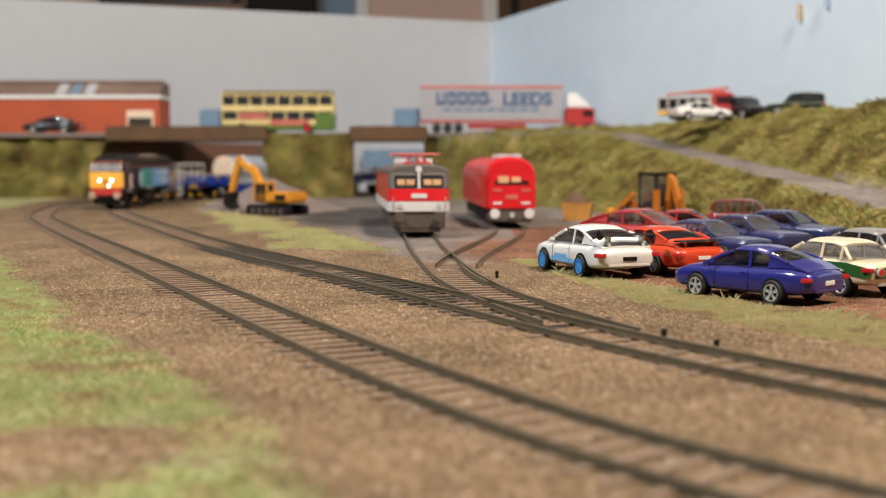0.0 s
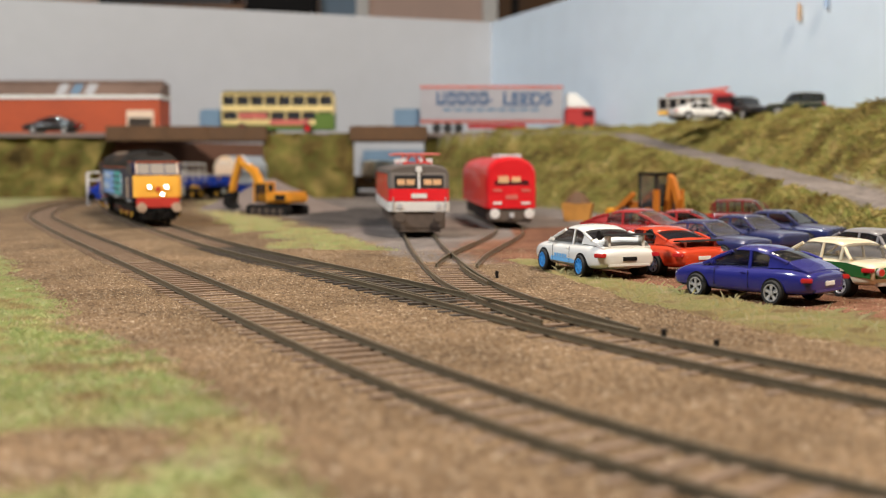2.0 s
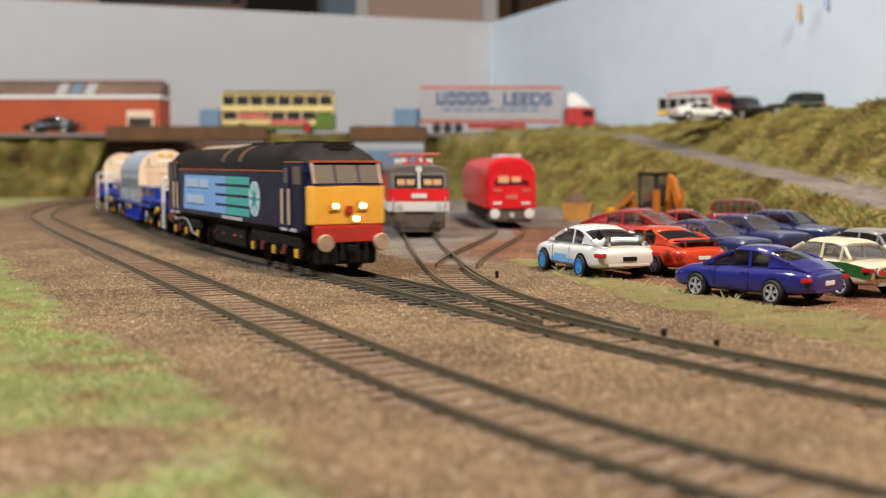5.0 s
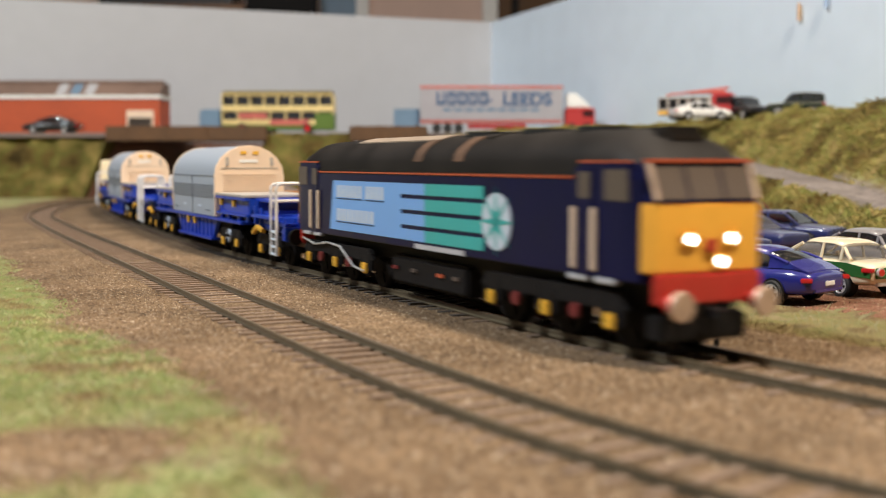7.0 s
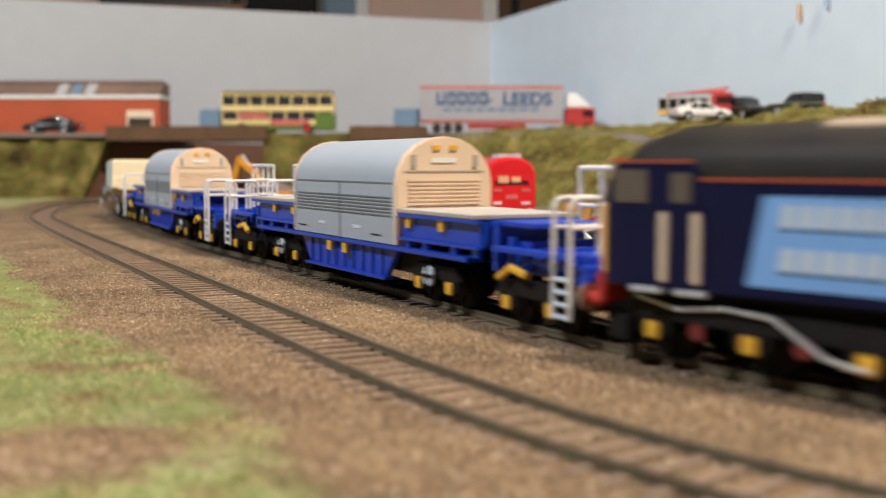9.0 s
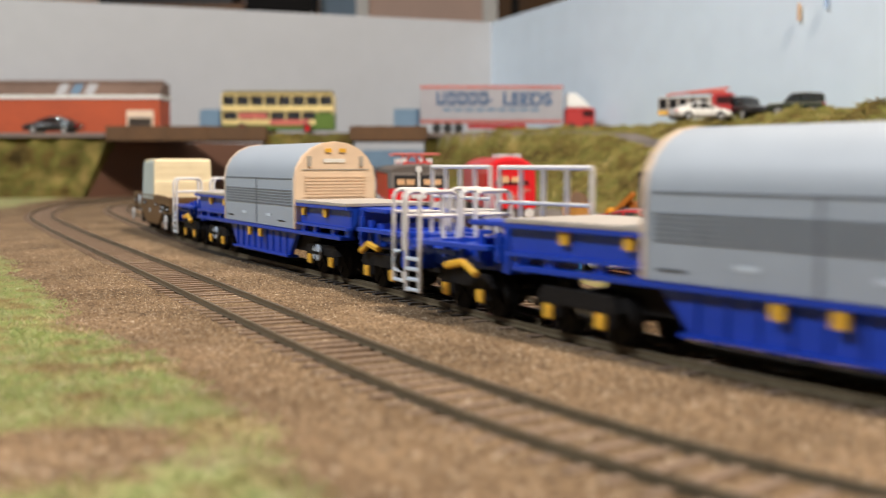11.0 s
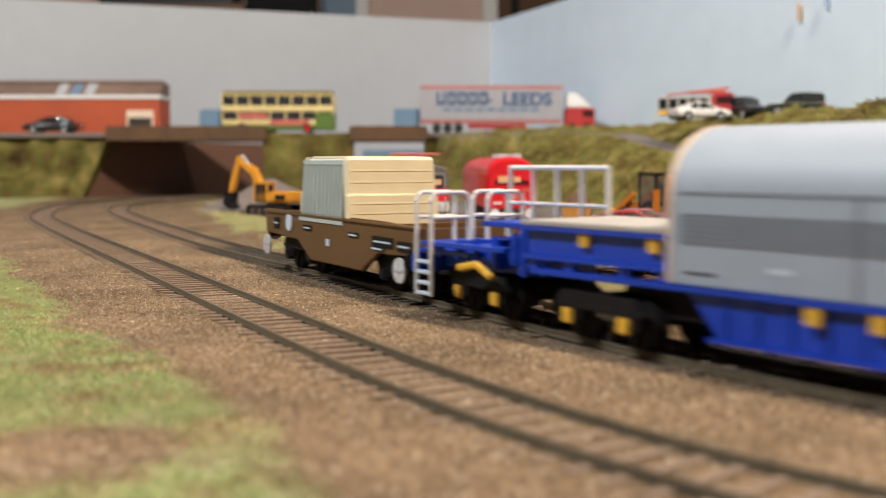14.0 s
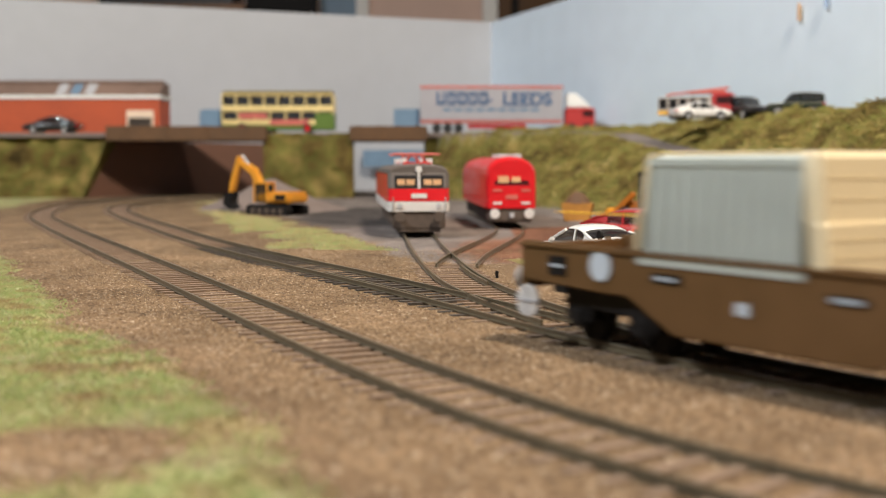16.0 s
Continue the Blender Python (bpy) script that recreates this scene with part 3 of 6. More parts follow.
track("yard siding with weathered rails leaving the main line", SIDING, 0, 2.0 * (len(SIDING) - 1) - 60, 7.2, None, 8.65, 480)
track("short rusty spur curving to the red locomotive", SPUR, 0, 2.0 * (len(SPUR) - 1) - 30, 7.2, None, 8.65, 0)


def point_details():
    """Closing blades, check rails and frog of the turnout."""
    o = thing("turnout", "weathered turnout with blades, frog and check rails", "turnout", kind="structure")
    sd = offset(SIDING, 8.65)
    n = len(SIDING)
    for d, k0, k1 in ((8.65, n - 34, n - 1), (-8.65, n - 34, n - 12)):
        bm = B(); rail_mesh(bm, offset(SIDING, d)[k0:k1]); part("blade", bm, RAIL, o)
    k = int((S0 + 1395) / 2)
    bm = B(); rail_mesh(bm, offset(MAIN, -6.6)[k - 22:k + 22]); part("check_rail", bm, RAIL, o)
    bm = B(); rail_mesh(bm, offset(SIDING, 6.6)[n - 95:n - 60]); part("check_rail", bm, RAIL, o)
    for s in (S0 + 1500, S0 + 1545):
        x, y, r = at(MAIN, s)
        bm = B(); box(bm, -21, 21, -1.3, 1.3, -4.5, -2.3); box(bm, 18.8, 20.0, -0.4, 0.4, -2.3, -0.6)
        p = part("tie_bar", bm, BLACK, o); place(p, x, y, 0, r + 90)
    for x, y in ((56, 277), (21, 427)):
        bm = B(); box(bm, -0.5, 0.5, -0.5, 0.5, -4, 0.4); p = part("stop_peg", bm, BLACK, o); place(p, x, y, 0, 20)


point_details()


def scatter(name, label, material, count, region, size, seed, blade=True, lean=0.5, kind_cat="grass", width=0.05):
    """Loose fibres or grains over the ground."""
    rnd = random.Random(seed)
    verts, faces = [], []
    while count > 0:
        hit = region(rnd)
        if hit is None:
            continue
        count -= 1
        x, y = hit
        z = ground_height(x, y)
        h = size * rnd.uniform(0.4, 1.3)
        a = rnd.uniform(0, 6.283)
        k = len(verts)
        if blade:
            w = width * rnd.uniform(0.7, 1.4)
            lx, ly = rnd.gauss(0, lean) * h, rnd.gauss(0, lean) * h
            ca, sa = math.cos(a) * w, math.sin(a) * w
            verts += [(x - ca, y - sa, z - 0.3), (x + ca, y + sa, z - 0.3), (x + lx * 0.4 + ca * 0.7, y + ly * 0.4 + sa * 0.7, z + h * 0.6), (x + lx, y + ly, z + h * 0.85)]
            faces += [(k, k + 1, k + 2), (k, k + 2, k + 3)]
        else:
            r = h * 0.5
            for q in range(3):
                t = a + q * 2.09 + rnd.uniform(-0.4, 0.4)
                verts.append((x + math.cos(t) * r, y + math.sin(t) * r, z - r * 0.4 + rnd.uniform(-0.3, 0.3) * r))
            verts.append((x + rnd.uniform(-0.3, 0.3) * r, y + rnd.uniform(-0.3, 0.3) * r, z + r * rnd.uniform(0.6, 1.1)))
            faces += [(k, k + 1, k + 3), (k + 1, k + 2, k + 3), (k + 2, k, k + 3)]
    me = bpy.data.meshes.new(name)
    me.from_pydata([(x * MM, y * MM, z * MM) for x, y, z in verts], [], faces)
    me.materials.append(material)
    tagged(new(name, me), label, kind_cat, kind="stuff")


def in_grass(x0, x1, y0, y1, level):
    def f(rnd):
        x, y = rnd.uniform(x0, x1), rnd.uniform(y0, y1)
        if abs(x) > 0.44 * y + 15:
            return None
        return (x, y) if zones(x, y, 0)[0] > level + rnd.uniform(-0.3, 0.3) else None
    return f


def in_earth(rnd):
    y = 170 + 400 * rnd.random() ** 1.15
    x = rnd.uniform(-0.44, 0.44) * y
    if near(MAIN[::4], x, y) < 13 or near(OUTER[::4], x, y) < 13:
        if rnd.random() < 0.75:
            return None
    return (x, y)


def on_bank(rnd):
    y = rnd.uniform(560, 1400)
    foot, edge_, zr = ramp_line(y)
    x = rnd.uniform(foot - 2, edge_ + 125)
    if edge_ - 2 < x < edge_ + 33 or abs(x) > 0.44 * y:
        return None
    return (x, y)


scatter("meadow_grass", "short pale green and yellow grass fibre on the meadow", GRASS_GREEN, 70000, in_grass(-420, 0, 110, 900, 0.5), 1.0, 1, True, 1.0)
scatter("verge_grass", "straw coloured grass fibre along the car park", GRASS_STRAW, 52000, in_grass(15, 170, 200, 500, 0.4), 0.9, 2, True, 0.9, width=0.032)
scatter("long_straw", "scattered long straw blades beside the cars", GRASS_STRAW, 350, in_grass(15, 150, 280, 480, 0.4), 3.0, 7, True, 0.9, width=0.03)
scatter("far_verge_grass", "low grass fibre beside the yard", GRASS_STRAW, 6000, in_grass(-260, -30, 560, 1250, 0.5), 2.0, 3)
scatter("gravel", "loose earth and gravel grains", GRAVEL, 60000, in_earth, 0.7, 4, False, 0.5, "gravel")
scatter("bank_foliage", "mottled olive and brown foam foliage on the banks", BANK_FOAM, 100000, on_bank, 2.8, 5, True, 0.9, "foliage", 0.24)


def sand_heap():
    bm = B()
    rings = []
    for k in range(9):
        u = k / 8
        ring = []
        for i in range(36):
            a = i * math.tau / 36
            r = (1 - u) ** 1.1 * (64 + noise.noise(Vector((math.cos(a) * 2, math.sin(a) * 2, k * 0.4))) * 12) + 3
            ring.append((math.cos(a) * r * 1.1, math.sin(a) * r * 0.8, -4 + 31 * u + noise.noise(Vector((a * 3, u * 4, 2))) * 1.5))
        rings.append(ring)
    loft(bm, rings)
    o = tagged(part("sand_mound", bm, SAND), "grey sand heap behind the excavator", "sand heap")
    place(o, -162, 1040, 0)


sand_heap()


# ---- the moving train ----
SPEED = 103.0


def wheelset(parent, x, r=6.6):
    ax = part("wheelset", lathe_wheels(r), BLACK, parent)
    place(ax, x, 0, r)
    return ax


def lathe_wheels(r):
    bm = B()
    for s in (-1, 1):
        rod(bm, (0, s * 7.6, 0), (0, s * 9.6, 0), r, 24)
        rod(bm, (0, s * 7.0, 0), (0, s * 7.7, 0), r + 0.7, 24)
        rod(bm, (0, s * 9.5, 0), (0, s * 10.0, 0), r * 0.35, 10)
        for k in range(4):
            a = k * math.pi / 2
            box(bm, -0.5, 0.5, s * 9.7 - 0.3, s * 9.7 + 0.3, 0.3 * r, 0.8 * r, Matrix.Rotation(a, 4, "Y"))
    rod(bm, (0, -8, 0), (0, 8, 0), 1.2, 8)
    return bm


WHEELS = []


def arc_outline(w, z0, z1, zt, n=10):
    """Half-round hood outline of (y, z): upright sides from z0 to z1, rounded over to zt."""
    pts = [(-w, z0)]
    for i in range(n + 1):
        a = math.pi - math.pi * i / n
        pts.append((math.cos(a) * w, z1 + math.sin(a) * (zt - z1)))
    return pts + [(w, z0)]


def bogie(parent, x, axles, r, side_mat, w, box_mat, z_frame):
    """A bogie at x: frame, springs, axle boxes, and wheelsets that turn."""
    o = part("bogie", bogie_frame(axles, w, z_frame, r), side_mat, parent, "dark bogie frame")
    place(o, x, 0, 0)
    for a in axles:
        for s in (-1, 1):
            bm = B(); box(bm, a - 1.9, a + 1.9, s * (w + 0.6) - 0.9, s * (w + 0.6) + 0.9, r - 2.0, r + 1.6)
            part("axlebox", bm, box_mat, o, "", 0.3)
        WHEELS.append((wheelset(o, a, r), r))
    return o


def bogie_frame(axles, w, zf, r):
    bm = B()
    a0, a1 = min(axles) - 6, max(axles) + 6
    for s in (-1, 1):
        prism_y(bm, [(a0, zf - 1), (a0 + 3, zf + 2.5), (a1 - 3, zf + 2.5), (a1, zf - 1), (a1 - 4, zf - 1.5), (a0 + 4, zf - 1.5)], s * w - 0.7, s * w + 0.7)
        for a in axles:
            box(bm, a - 2.6, a + 2.6, s * w - 0.8, s * w + 0.8, r - 2.4, zf)
            for q in (-3.8, 3.8):
                rod(bm, (a + q, s * w, r - 1), (a + q, s * w, zf + 1), 1.0, 8)
    box(bm, (a0 + a1) / 2 - 3, (a0 + a1) / 2 + 3, -w, w, zf - 2, zf + 2.5)
    return bm


def buffers(o, x, direction, z=13.5, head=BUFMETAL, shank=BUFRED):
    for s in (-1, 1):
        bm = B(); rod(bm, (x, s * 11.5, z), (x + direction * 4, s * 11.5, z), 1.9, 14, 1.5); b = part("buffer", bm, shank, o)
        bm = B(); rod(bm, (x + direction * 4, s * 11.5, z), (x + direction * 4.9, s * 11.5, z), 3.4, 18, 3.1); part("buffer_head", bm, head, b)


def diesel_loco():
    o = thing("diesel_locomotive", "navy blue diesel locomotive with yellow ends and teal stripes, lit headlamps", "locomotive")
    L, W = 112.0, 16.8
    # body shell with sloping cab ends, x is the way of travel
    def ring(x, w, zb, zc):
        return [(x, -w, zb), (x, -w, zc), (x, w, zc), (x, w, zb)]
    bm = B()
    loft(bm, [ring(-L + 3.2, W - 0.9, 16.4, 39.0), ring(-L + 6, W - 0.2, 16.4, 39.0), ring(-L + 10, W, 16.4, 39.0), ring(L - 10, W, 16.4, 39.0), ring(L - 6, W - 0.2, 16.4, 39.0), ring(L - 3.2, W - 0.9, 16.4, 39.0)])
    part("body", bm, NAVY, o, "", 0.4)
    # roof, one long rounded section with rounded-down ends
    bm = B()
    rings = []
    for x, w, h in ((-L + 4.6, W - 2.6, 4.2), (-L + 9, W - 0.9, 9.6), (-L + 16, W - 0.2, 12), (-60, W, 12.6), (60, W, 12.6), (L - 16, W - 0.2, 12.4), (L - 9, W - 0.9, 9.6), (L - 4.6, W - 2.6, 4.2)):
        rings.append([(x, math.cos(math.pi * i / 16) * w, 39.5 + abs(math.sin(math.pi * i / 16)) ** 0.75 * h * 0.9) for i in range(17)])
    loft(bm, rings)
    roof = part("roof", bm, SOOT, o, "dark weathered roof with grilles")
    def roof_z(y):
        return 39.5 + (1 - (y / W) ** 2) ** 0.375 * 11.34
    for x0, x1, m in ((-62, 2, ROOFPATCH), (30, 34, SOOT)):
        bm = B()
        loft(bm, [[(x, y, roof_z(y) + 0.35) for y in (-10, -7, -3.5, 0, 3.5, 7, 10)] + [(x, y, roof_z(y) - 1) for y in (10, -10)] for x in (x0, x1)])
        part("roof_panel", bm, m, roof, "faded pinkish roof panel")
    for k in range(7):
        x = -92 + k * 13.5
        for s in (-1, 1):
            for q in range(5):
                bm_y, z = W - 0.9 - q * 0.55, 41.6 + q * 1.05
                bm = B(); box(bm, x, x + 12, s * bm_y - 0.25, s * bm_y + 0.25, z, z + 0.5); part("grille_slat", bm, BLACK, roof)
    for x in (14, 46, 72):
        bm = B(); rod(bm, (x, 0, 50.2), (x, 0, 51.4), 7, 20); part("fan_cover", bm, DARK, roof)
    bm = B(); box(bm, 78, 104, -6, 6, 46, 50.6); part("headcode_roof", bm, SOOT, roof, "", 1.5)
    for x in (-4, 22):
        for s in (-1, 1):
            bm = B()
            pts = [s * y for y in (16.55, 16.0, 15.0, 13.4, 11.4, 9.0)]
            loft(bm, [[(x + k * 6, y, roof_z(y) + 0.3) for y in pts] + [(x + k * 6, y * 0.96, roof_z(y) - 1.0) for y in reversed(pts)] for k in (0, 1)])
            part("rust_streak", bm, RUSTROOF, roof, "rust brown streaked roof panel")
    # orange cantrail line
    for s in (-1, 1):
        bm = B(); box(bm, -L + 28, L - 28, s * (W + 0.12) - 0.2, s * (W + 0.12) + 0.2, 38.9, 39.4); part("cantrail_line", bm, ORANGE_LINE, o)
    # cab fronts
    for e in (1, -1):
        def nose(z):
            return L - 0.5 if z < 33.4 else L - 0.5 - (z - 33.4) * 0.4
        bm = B()
        loft(bm, [[(e * (nose(z) - 3.4), -W + 0.5, z), (e * (nose(z) - 1.5), -W + 1.0, z), (e * nose(z), -W + 3.2, z), (e * (nose(z) + 0.4), 0, z), (e * nose(z), W - 3.2, z), (e * (nose(z) - 1.5), W - 1.0, z), (e * (nose(z) - 3.4), W - 0.5, z)] for z in (18.6, 19.6, 33.0, 33.8)])
        part("cab_front", bm, YELLOW, o, "yellow cab end", 0.5)
        bm = B()
        loft(bm, [[(e * (nose(z) - 7.5), -W + 0.6, z), (e * (nose(z) - 2.0), -W + 1.2, z), (e * nose(z), -W + 4, z), (e * nose(z), W - 4, z), (e * (nose(z) - 2.0), W - 1.2, z), (e * (nose(z) - 7.5), W - 0.6, z)] for z in (33.8, 42.4)])
        part("cab_surround", bm, NAVY, o)
        for y0, y1 in ((-14, -5.2), (-4.4, 4.4), (5.2, 14)):
            bm = B()
            loft(bm, [[(e * (nose(z) + 0.35), y0, z), (e * (nose(z) + 0.35), y1, z), (e * (nose(z) - 0.6), y1, z), (e * (nose(z) - 0.6), y0, z)] for z in (34.6, 41.6)])
            part("windscreen", bm, CABGLASS, o, "hazy windscreen pane")
        bm = B(); box(bm, e * (L - 4.2) - 0.9, e * (L - 4.2) + 0.9, -W + 2.6, W - 2.6, 42.5, 43.3); part("orange_band", bm, ORANGE_LINE, o)
        for s in (-1, 1):
            bm = B(); rod(bm, (e * (nose(34.4) + 0.2), s * (W - 3.0), 34.4), (e * (nose(42.4) + 0.2), s * (W - 3.0), 42.4), 0.6, 6); part("cab_pillar", bm, BUFMETAL, o, "pale windscreen pillar")
        for y, z, w in ((-5.6, 26.0, 2.4), (5.6, 26.0, 2.4), (2.8, 21.0, 2.2)):
            bm = B(); box(bm, e * (L + 0.1) - 0.3, e * (L + 0.1) + 0.3, y - w * 0.8 - 0.6, y + w * 0.8 + 0.6, z - 1.9, z + 1.9); hl = part("headlamp_bezel", bm, YELLOW, o, "", 0.4)
            if e > 0:
                bm = B(); rod(bm, (L + 0.3, y, z), (L + 0.8, y, z), 1.05, 16); part("headlamp", bm, LAMP_ON, hl, "bright white lit headlamp")
        bm = B(); box(bm, e * (L + 0.5) - 0.3, e * (L + 0.5) + 0.3, -1.6, 1.6, 23, 26); part("lamp_bracket", bm, BUFRED, o, "", 0.3)
        bm = B(); box(bm, e * (L - 0.6) - 1.2, e * (L - 0.6) + 1.2, -W + 2.4, W - 2.4, 11.8, 18.6); part("buffer_beam", bm, BUFRED, o, "red buffer beam", 0.5)
        buffers(o, e * (L + 0.8), e, 12.2)
        for y in (-6.5, -3.2, 3.2, 6.5):
            bm = B(); rod(bm, (e * (L + 1), y, 12), (e * (L + 2), y, 5.5), 0.5, 6); part("brake_hose", bm, BLACK, o)
        bm = B(); box(bm, e * (L + 0.5) - 1, e * (L + 5) if e > 0 else e * (L + 0.5) + 1, -1.6, 1.6, 9, 11) if e > 0 else box(bm, -(L + 5), -L, -1.6, 1.6, 9, 11); part("coupling", bm, BLACK, o)
        bm = B(); box(bm, e * (L - 4) - 3, e * (L - 4) + 3, -12, 12, 3.5, 9.3); part("air_dam", bm, BLACK, o, "", 0.6)
        for s in (-1, 1):
            # cab side with its raised eaves, window, door handrails, door lines
            bm = B(); y0, y1 = sorted((s * (W - 2.2), s * (W + 0.05))); prism_y(bm, [(e * (L - 28), 38.2), (e * (L - 28), 41.2), (e * (L - 25), 42.6), (e * (L - 7.2), 42.6), (e * (L - 5.6), 38.2)], y0, y1); part("cab_eaves", bm, NAVY, o, "", 0.3)
            bm = B(); box(bm, min(e * (L - 26), e * (L - 6)), max(e * (L - 26), e * (L - 6)), s * (W - 0.2) - 0.35, s * (W - 0.2) + 0.35, 42.5, 42.95); part("cab_eaves_line", bm, ORANGE_LINE, o)
            bm = B(); box(bm, e * (L - 11) - 5.0, e * (L - 11) + 4.2, s * (W - 0.1) - 0.3, s * (W - 0.1) + 0.3, 34, 41.2); part("cab_window", bm, CABGLASS, o, "", 0.2)
            for x in (L - 19.5, L - 27.5):
                bm = B(); box(bm, e * x - 1.0, e * x + 1.0, s * (W + 0.45) - 0.4, s * (W + 0.45) + 0.4, 18, 32.4); part("handrail", bm, CREAM, o, "pale door handrail", 0.3)
            bm = B(); box(bm, e * (L - 23.5) - 3, e * (L - 23.5) + 3, s * (W + 0.1) - 0.2, s * (W + 0.1) + 0.2, 16.6, 41); part("cab_door", bm, NAVY, o)
            bm = B(); box(bm, e * (L - 23.5) - 2.4, e * (L - 23.5) + 2.4, s * (W + 0.2) - 0.2, s * (W + 0.2) + 0.2, 34.4, 40.4); part("door_window", bm, CABGLASS, o)
            for x in (L - 15, L - 26):
                bm = B(); box(bm, e * x - 4, e * x + 4, s * (W - 0.2) - 0.8, s * (W - 0.2) + 0.8, 15.4, 16.8); part("cab_step", bm, GREYSTEEL, o, "", 0.3)
    # livery, both sides: light blue panel, four stripes running to a round badge, lettering
    for s in (-1, 1):
        yy = s * (W + 0.22)

        def flat(x0, x1, z0, z1, m, name, label="", skew=0.0, lift=0.0):
            bm = B()
            y0, y1 = sorted((yy - s * 0.3, yy + s * (0.05 + lift)))
            prism_y(bm, [(x0, z0), (x1, z0), (x1, z1), (x0 + skew, z1)], y0, y1)
            return part(name, bm, m, o, label)

        flat(-73, -12, 18.8, 36.2, LBLUE, "livery_panel", "light blue livery panel", 3.5)
        for k in range(4):
            z0 = 18.8 + k * 4.66
            flat(-12, 5, z0, z0 + 3.4, LBLUE, "livery_stripe", "light blue stripe")
            flat(5, 44 - abs(k - 1.5) * 2, z0, z0 + 3.4, TEAL, "livery_stripe", "teal stripe")
        bm = B(); rod(bm, (48, yy - s * 0.3, 27), (48, yy + s * 0.15, 27), 7.6, 32); badge = part("round_badge", bm, PALE, o, "pale round badge with a teal star")
        bm = B()
        for k in range(4):
            a = k * math.pi / 4
            prism_y(bm, [(48 + math.cos(a) * 9, 27 + math.sin(a) * 9), (48 - math.sin(a) * 1.1, 27 + math.cos(a) * 1.1), (48 - math.cos(a) * 9, 27 - math.sin(a) * 9), (48 + math.sin(a) * 1.1, 27 - math.cos(a) * 1.1)], min(yy + s * 0.15, yy + s * 0.3), max(yy + s * 0.15, yy + s * 0.3))
        part("badge_star", bm, TEAL, badge)
        for row, z, n, wlen in ((0, 30.4, 6, 3.9), (0, 30.4, 4, 3.9), (1, 22.2, 8, 4.2)):
            x = -66 if row == 1 else (-66 if n == 6 else -40)
            for i in range(n):
                flat(x, x + wlen * 0.78, z, z + 4.2, PALE, "letter_bar", "", 0.6, 0.08)
                flat(x, x + wlen * 0.78, z - 0.7, z - 0.25, NAVY, "letter_shadow", "", 0, 0.08)
                x += wlen
        flat(-2, 30, 16.6, 18.0, GREYSTEEL, "lettering_strip", "grey unreadable lettering strip")
    # underframe tanks
    bm = B(); box(bm, -26, 26, -14, 14, 4, 13); part("fuel_tank", bm, BLACK, o, "black underframe tank", 1.0)
    for x, c in ((-22, DULLRED), (-8, FRAMEBROWN), (10, ORANGE_LINE), (20, FRAMEBROWN)):
        for s in (-1, 1):
            bm = B(); box(bm, x - 1.8, x + 1.8, s * 14.2 - 0.5, s * 14.2 + 0.5, 8.6, 9.6); part("tank_fitting", bm, c, o)
    bm = B(); box(bm, -L + 6, L - 6, -11, 11, 11, 16.8); part("underframe", bm, BLACK, o)
    bs = []
    for e in (-1, 1):
        b = bogie(o, e * 70.5, (-26, 0, 26), 7.2, BLACK, 15.2, AXLEY, 11)
        for s in (-1, 1):
            if e < 0:
                bm = B(); pts = [(-30, 14), (-18, 12.2), (-6, 13.6), (6, 13), (18, 7), (27, 6)]
                for a, q in zip(pts[:-1], pts[1:]):
                    rod(bm, (a[0], s * 16.9, a[1]), (q[0], s * 16.9, q[1]), 0.42, 6)
                part("sand_pipe", bm, STEEL, b, "bright bent sanding pipe")
            for x in (-13, 13):
                bm = B(); rod(bm, (x, s * 16.0, 8), (x, s * 17.0, 8), 1.8, 12); part("brake_cylinder", bm, DULLRED, b, "dull red brake cylinder")
        bs.append(b)
    return o, bs, 70.5


def railing(o, x0, x1, y, z0, z1, posts, m):
    """A handrail along x at side y, with a mid rail and posts."""
    bm = B(); rod(bm, (x0, y, z1), (x1, y, z1), 0.75, 8); r = part("handrail", bm, m, o, "pale metal handrail")
    bm = B(); rod(bm, (x0, y, (z0 + z1) / 2), (x1, y, (z0 + z1) / 2), 0.6, 8); part("mid_rail", bm, m, r)
    for i in range(posts):
        x = x0 + (x1 - x0) * i / (posts - 1)
        bm = B(); rod(bm, (x, y, z0), (x, y, z1), 0.7, 8); part("rail_post", bm, m, r)


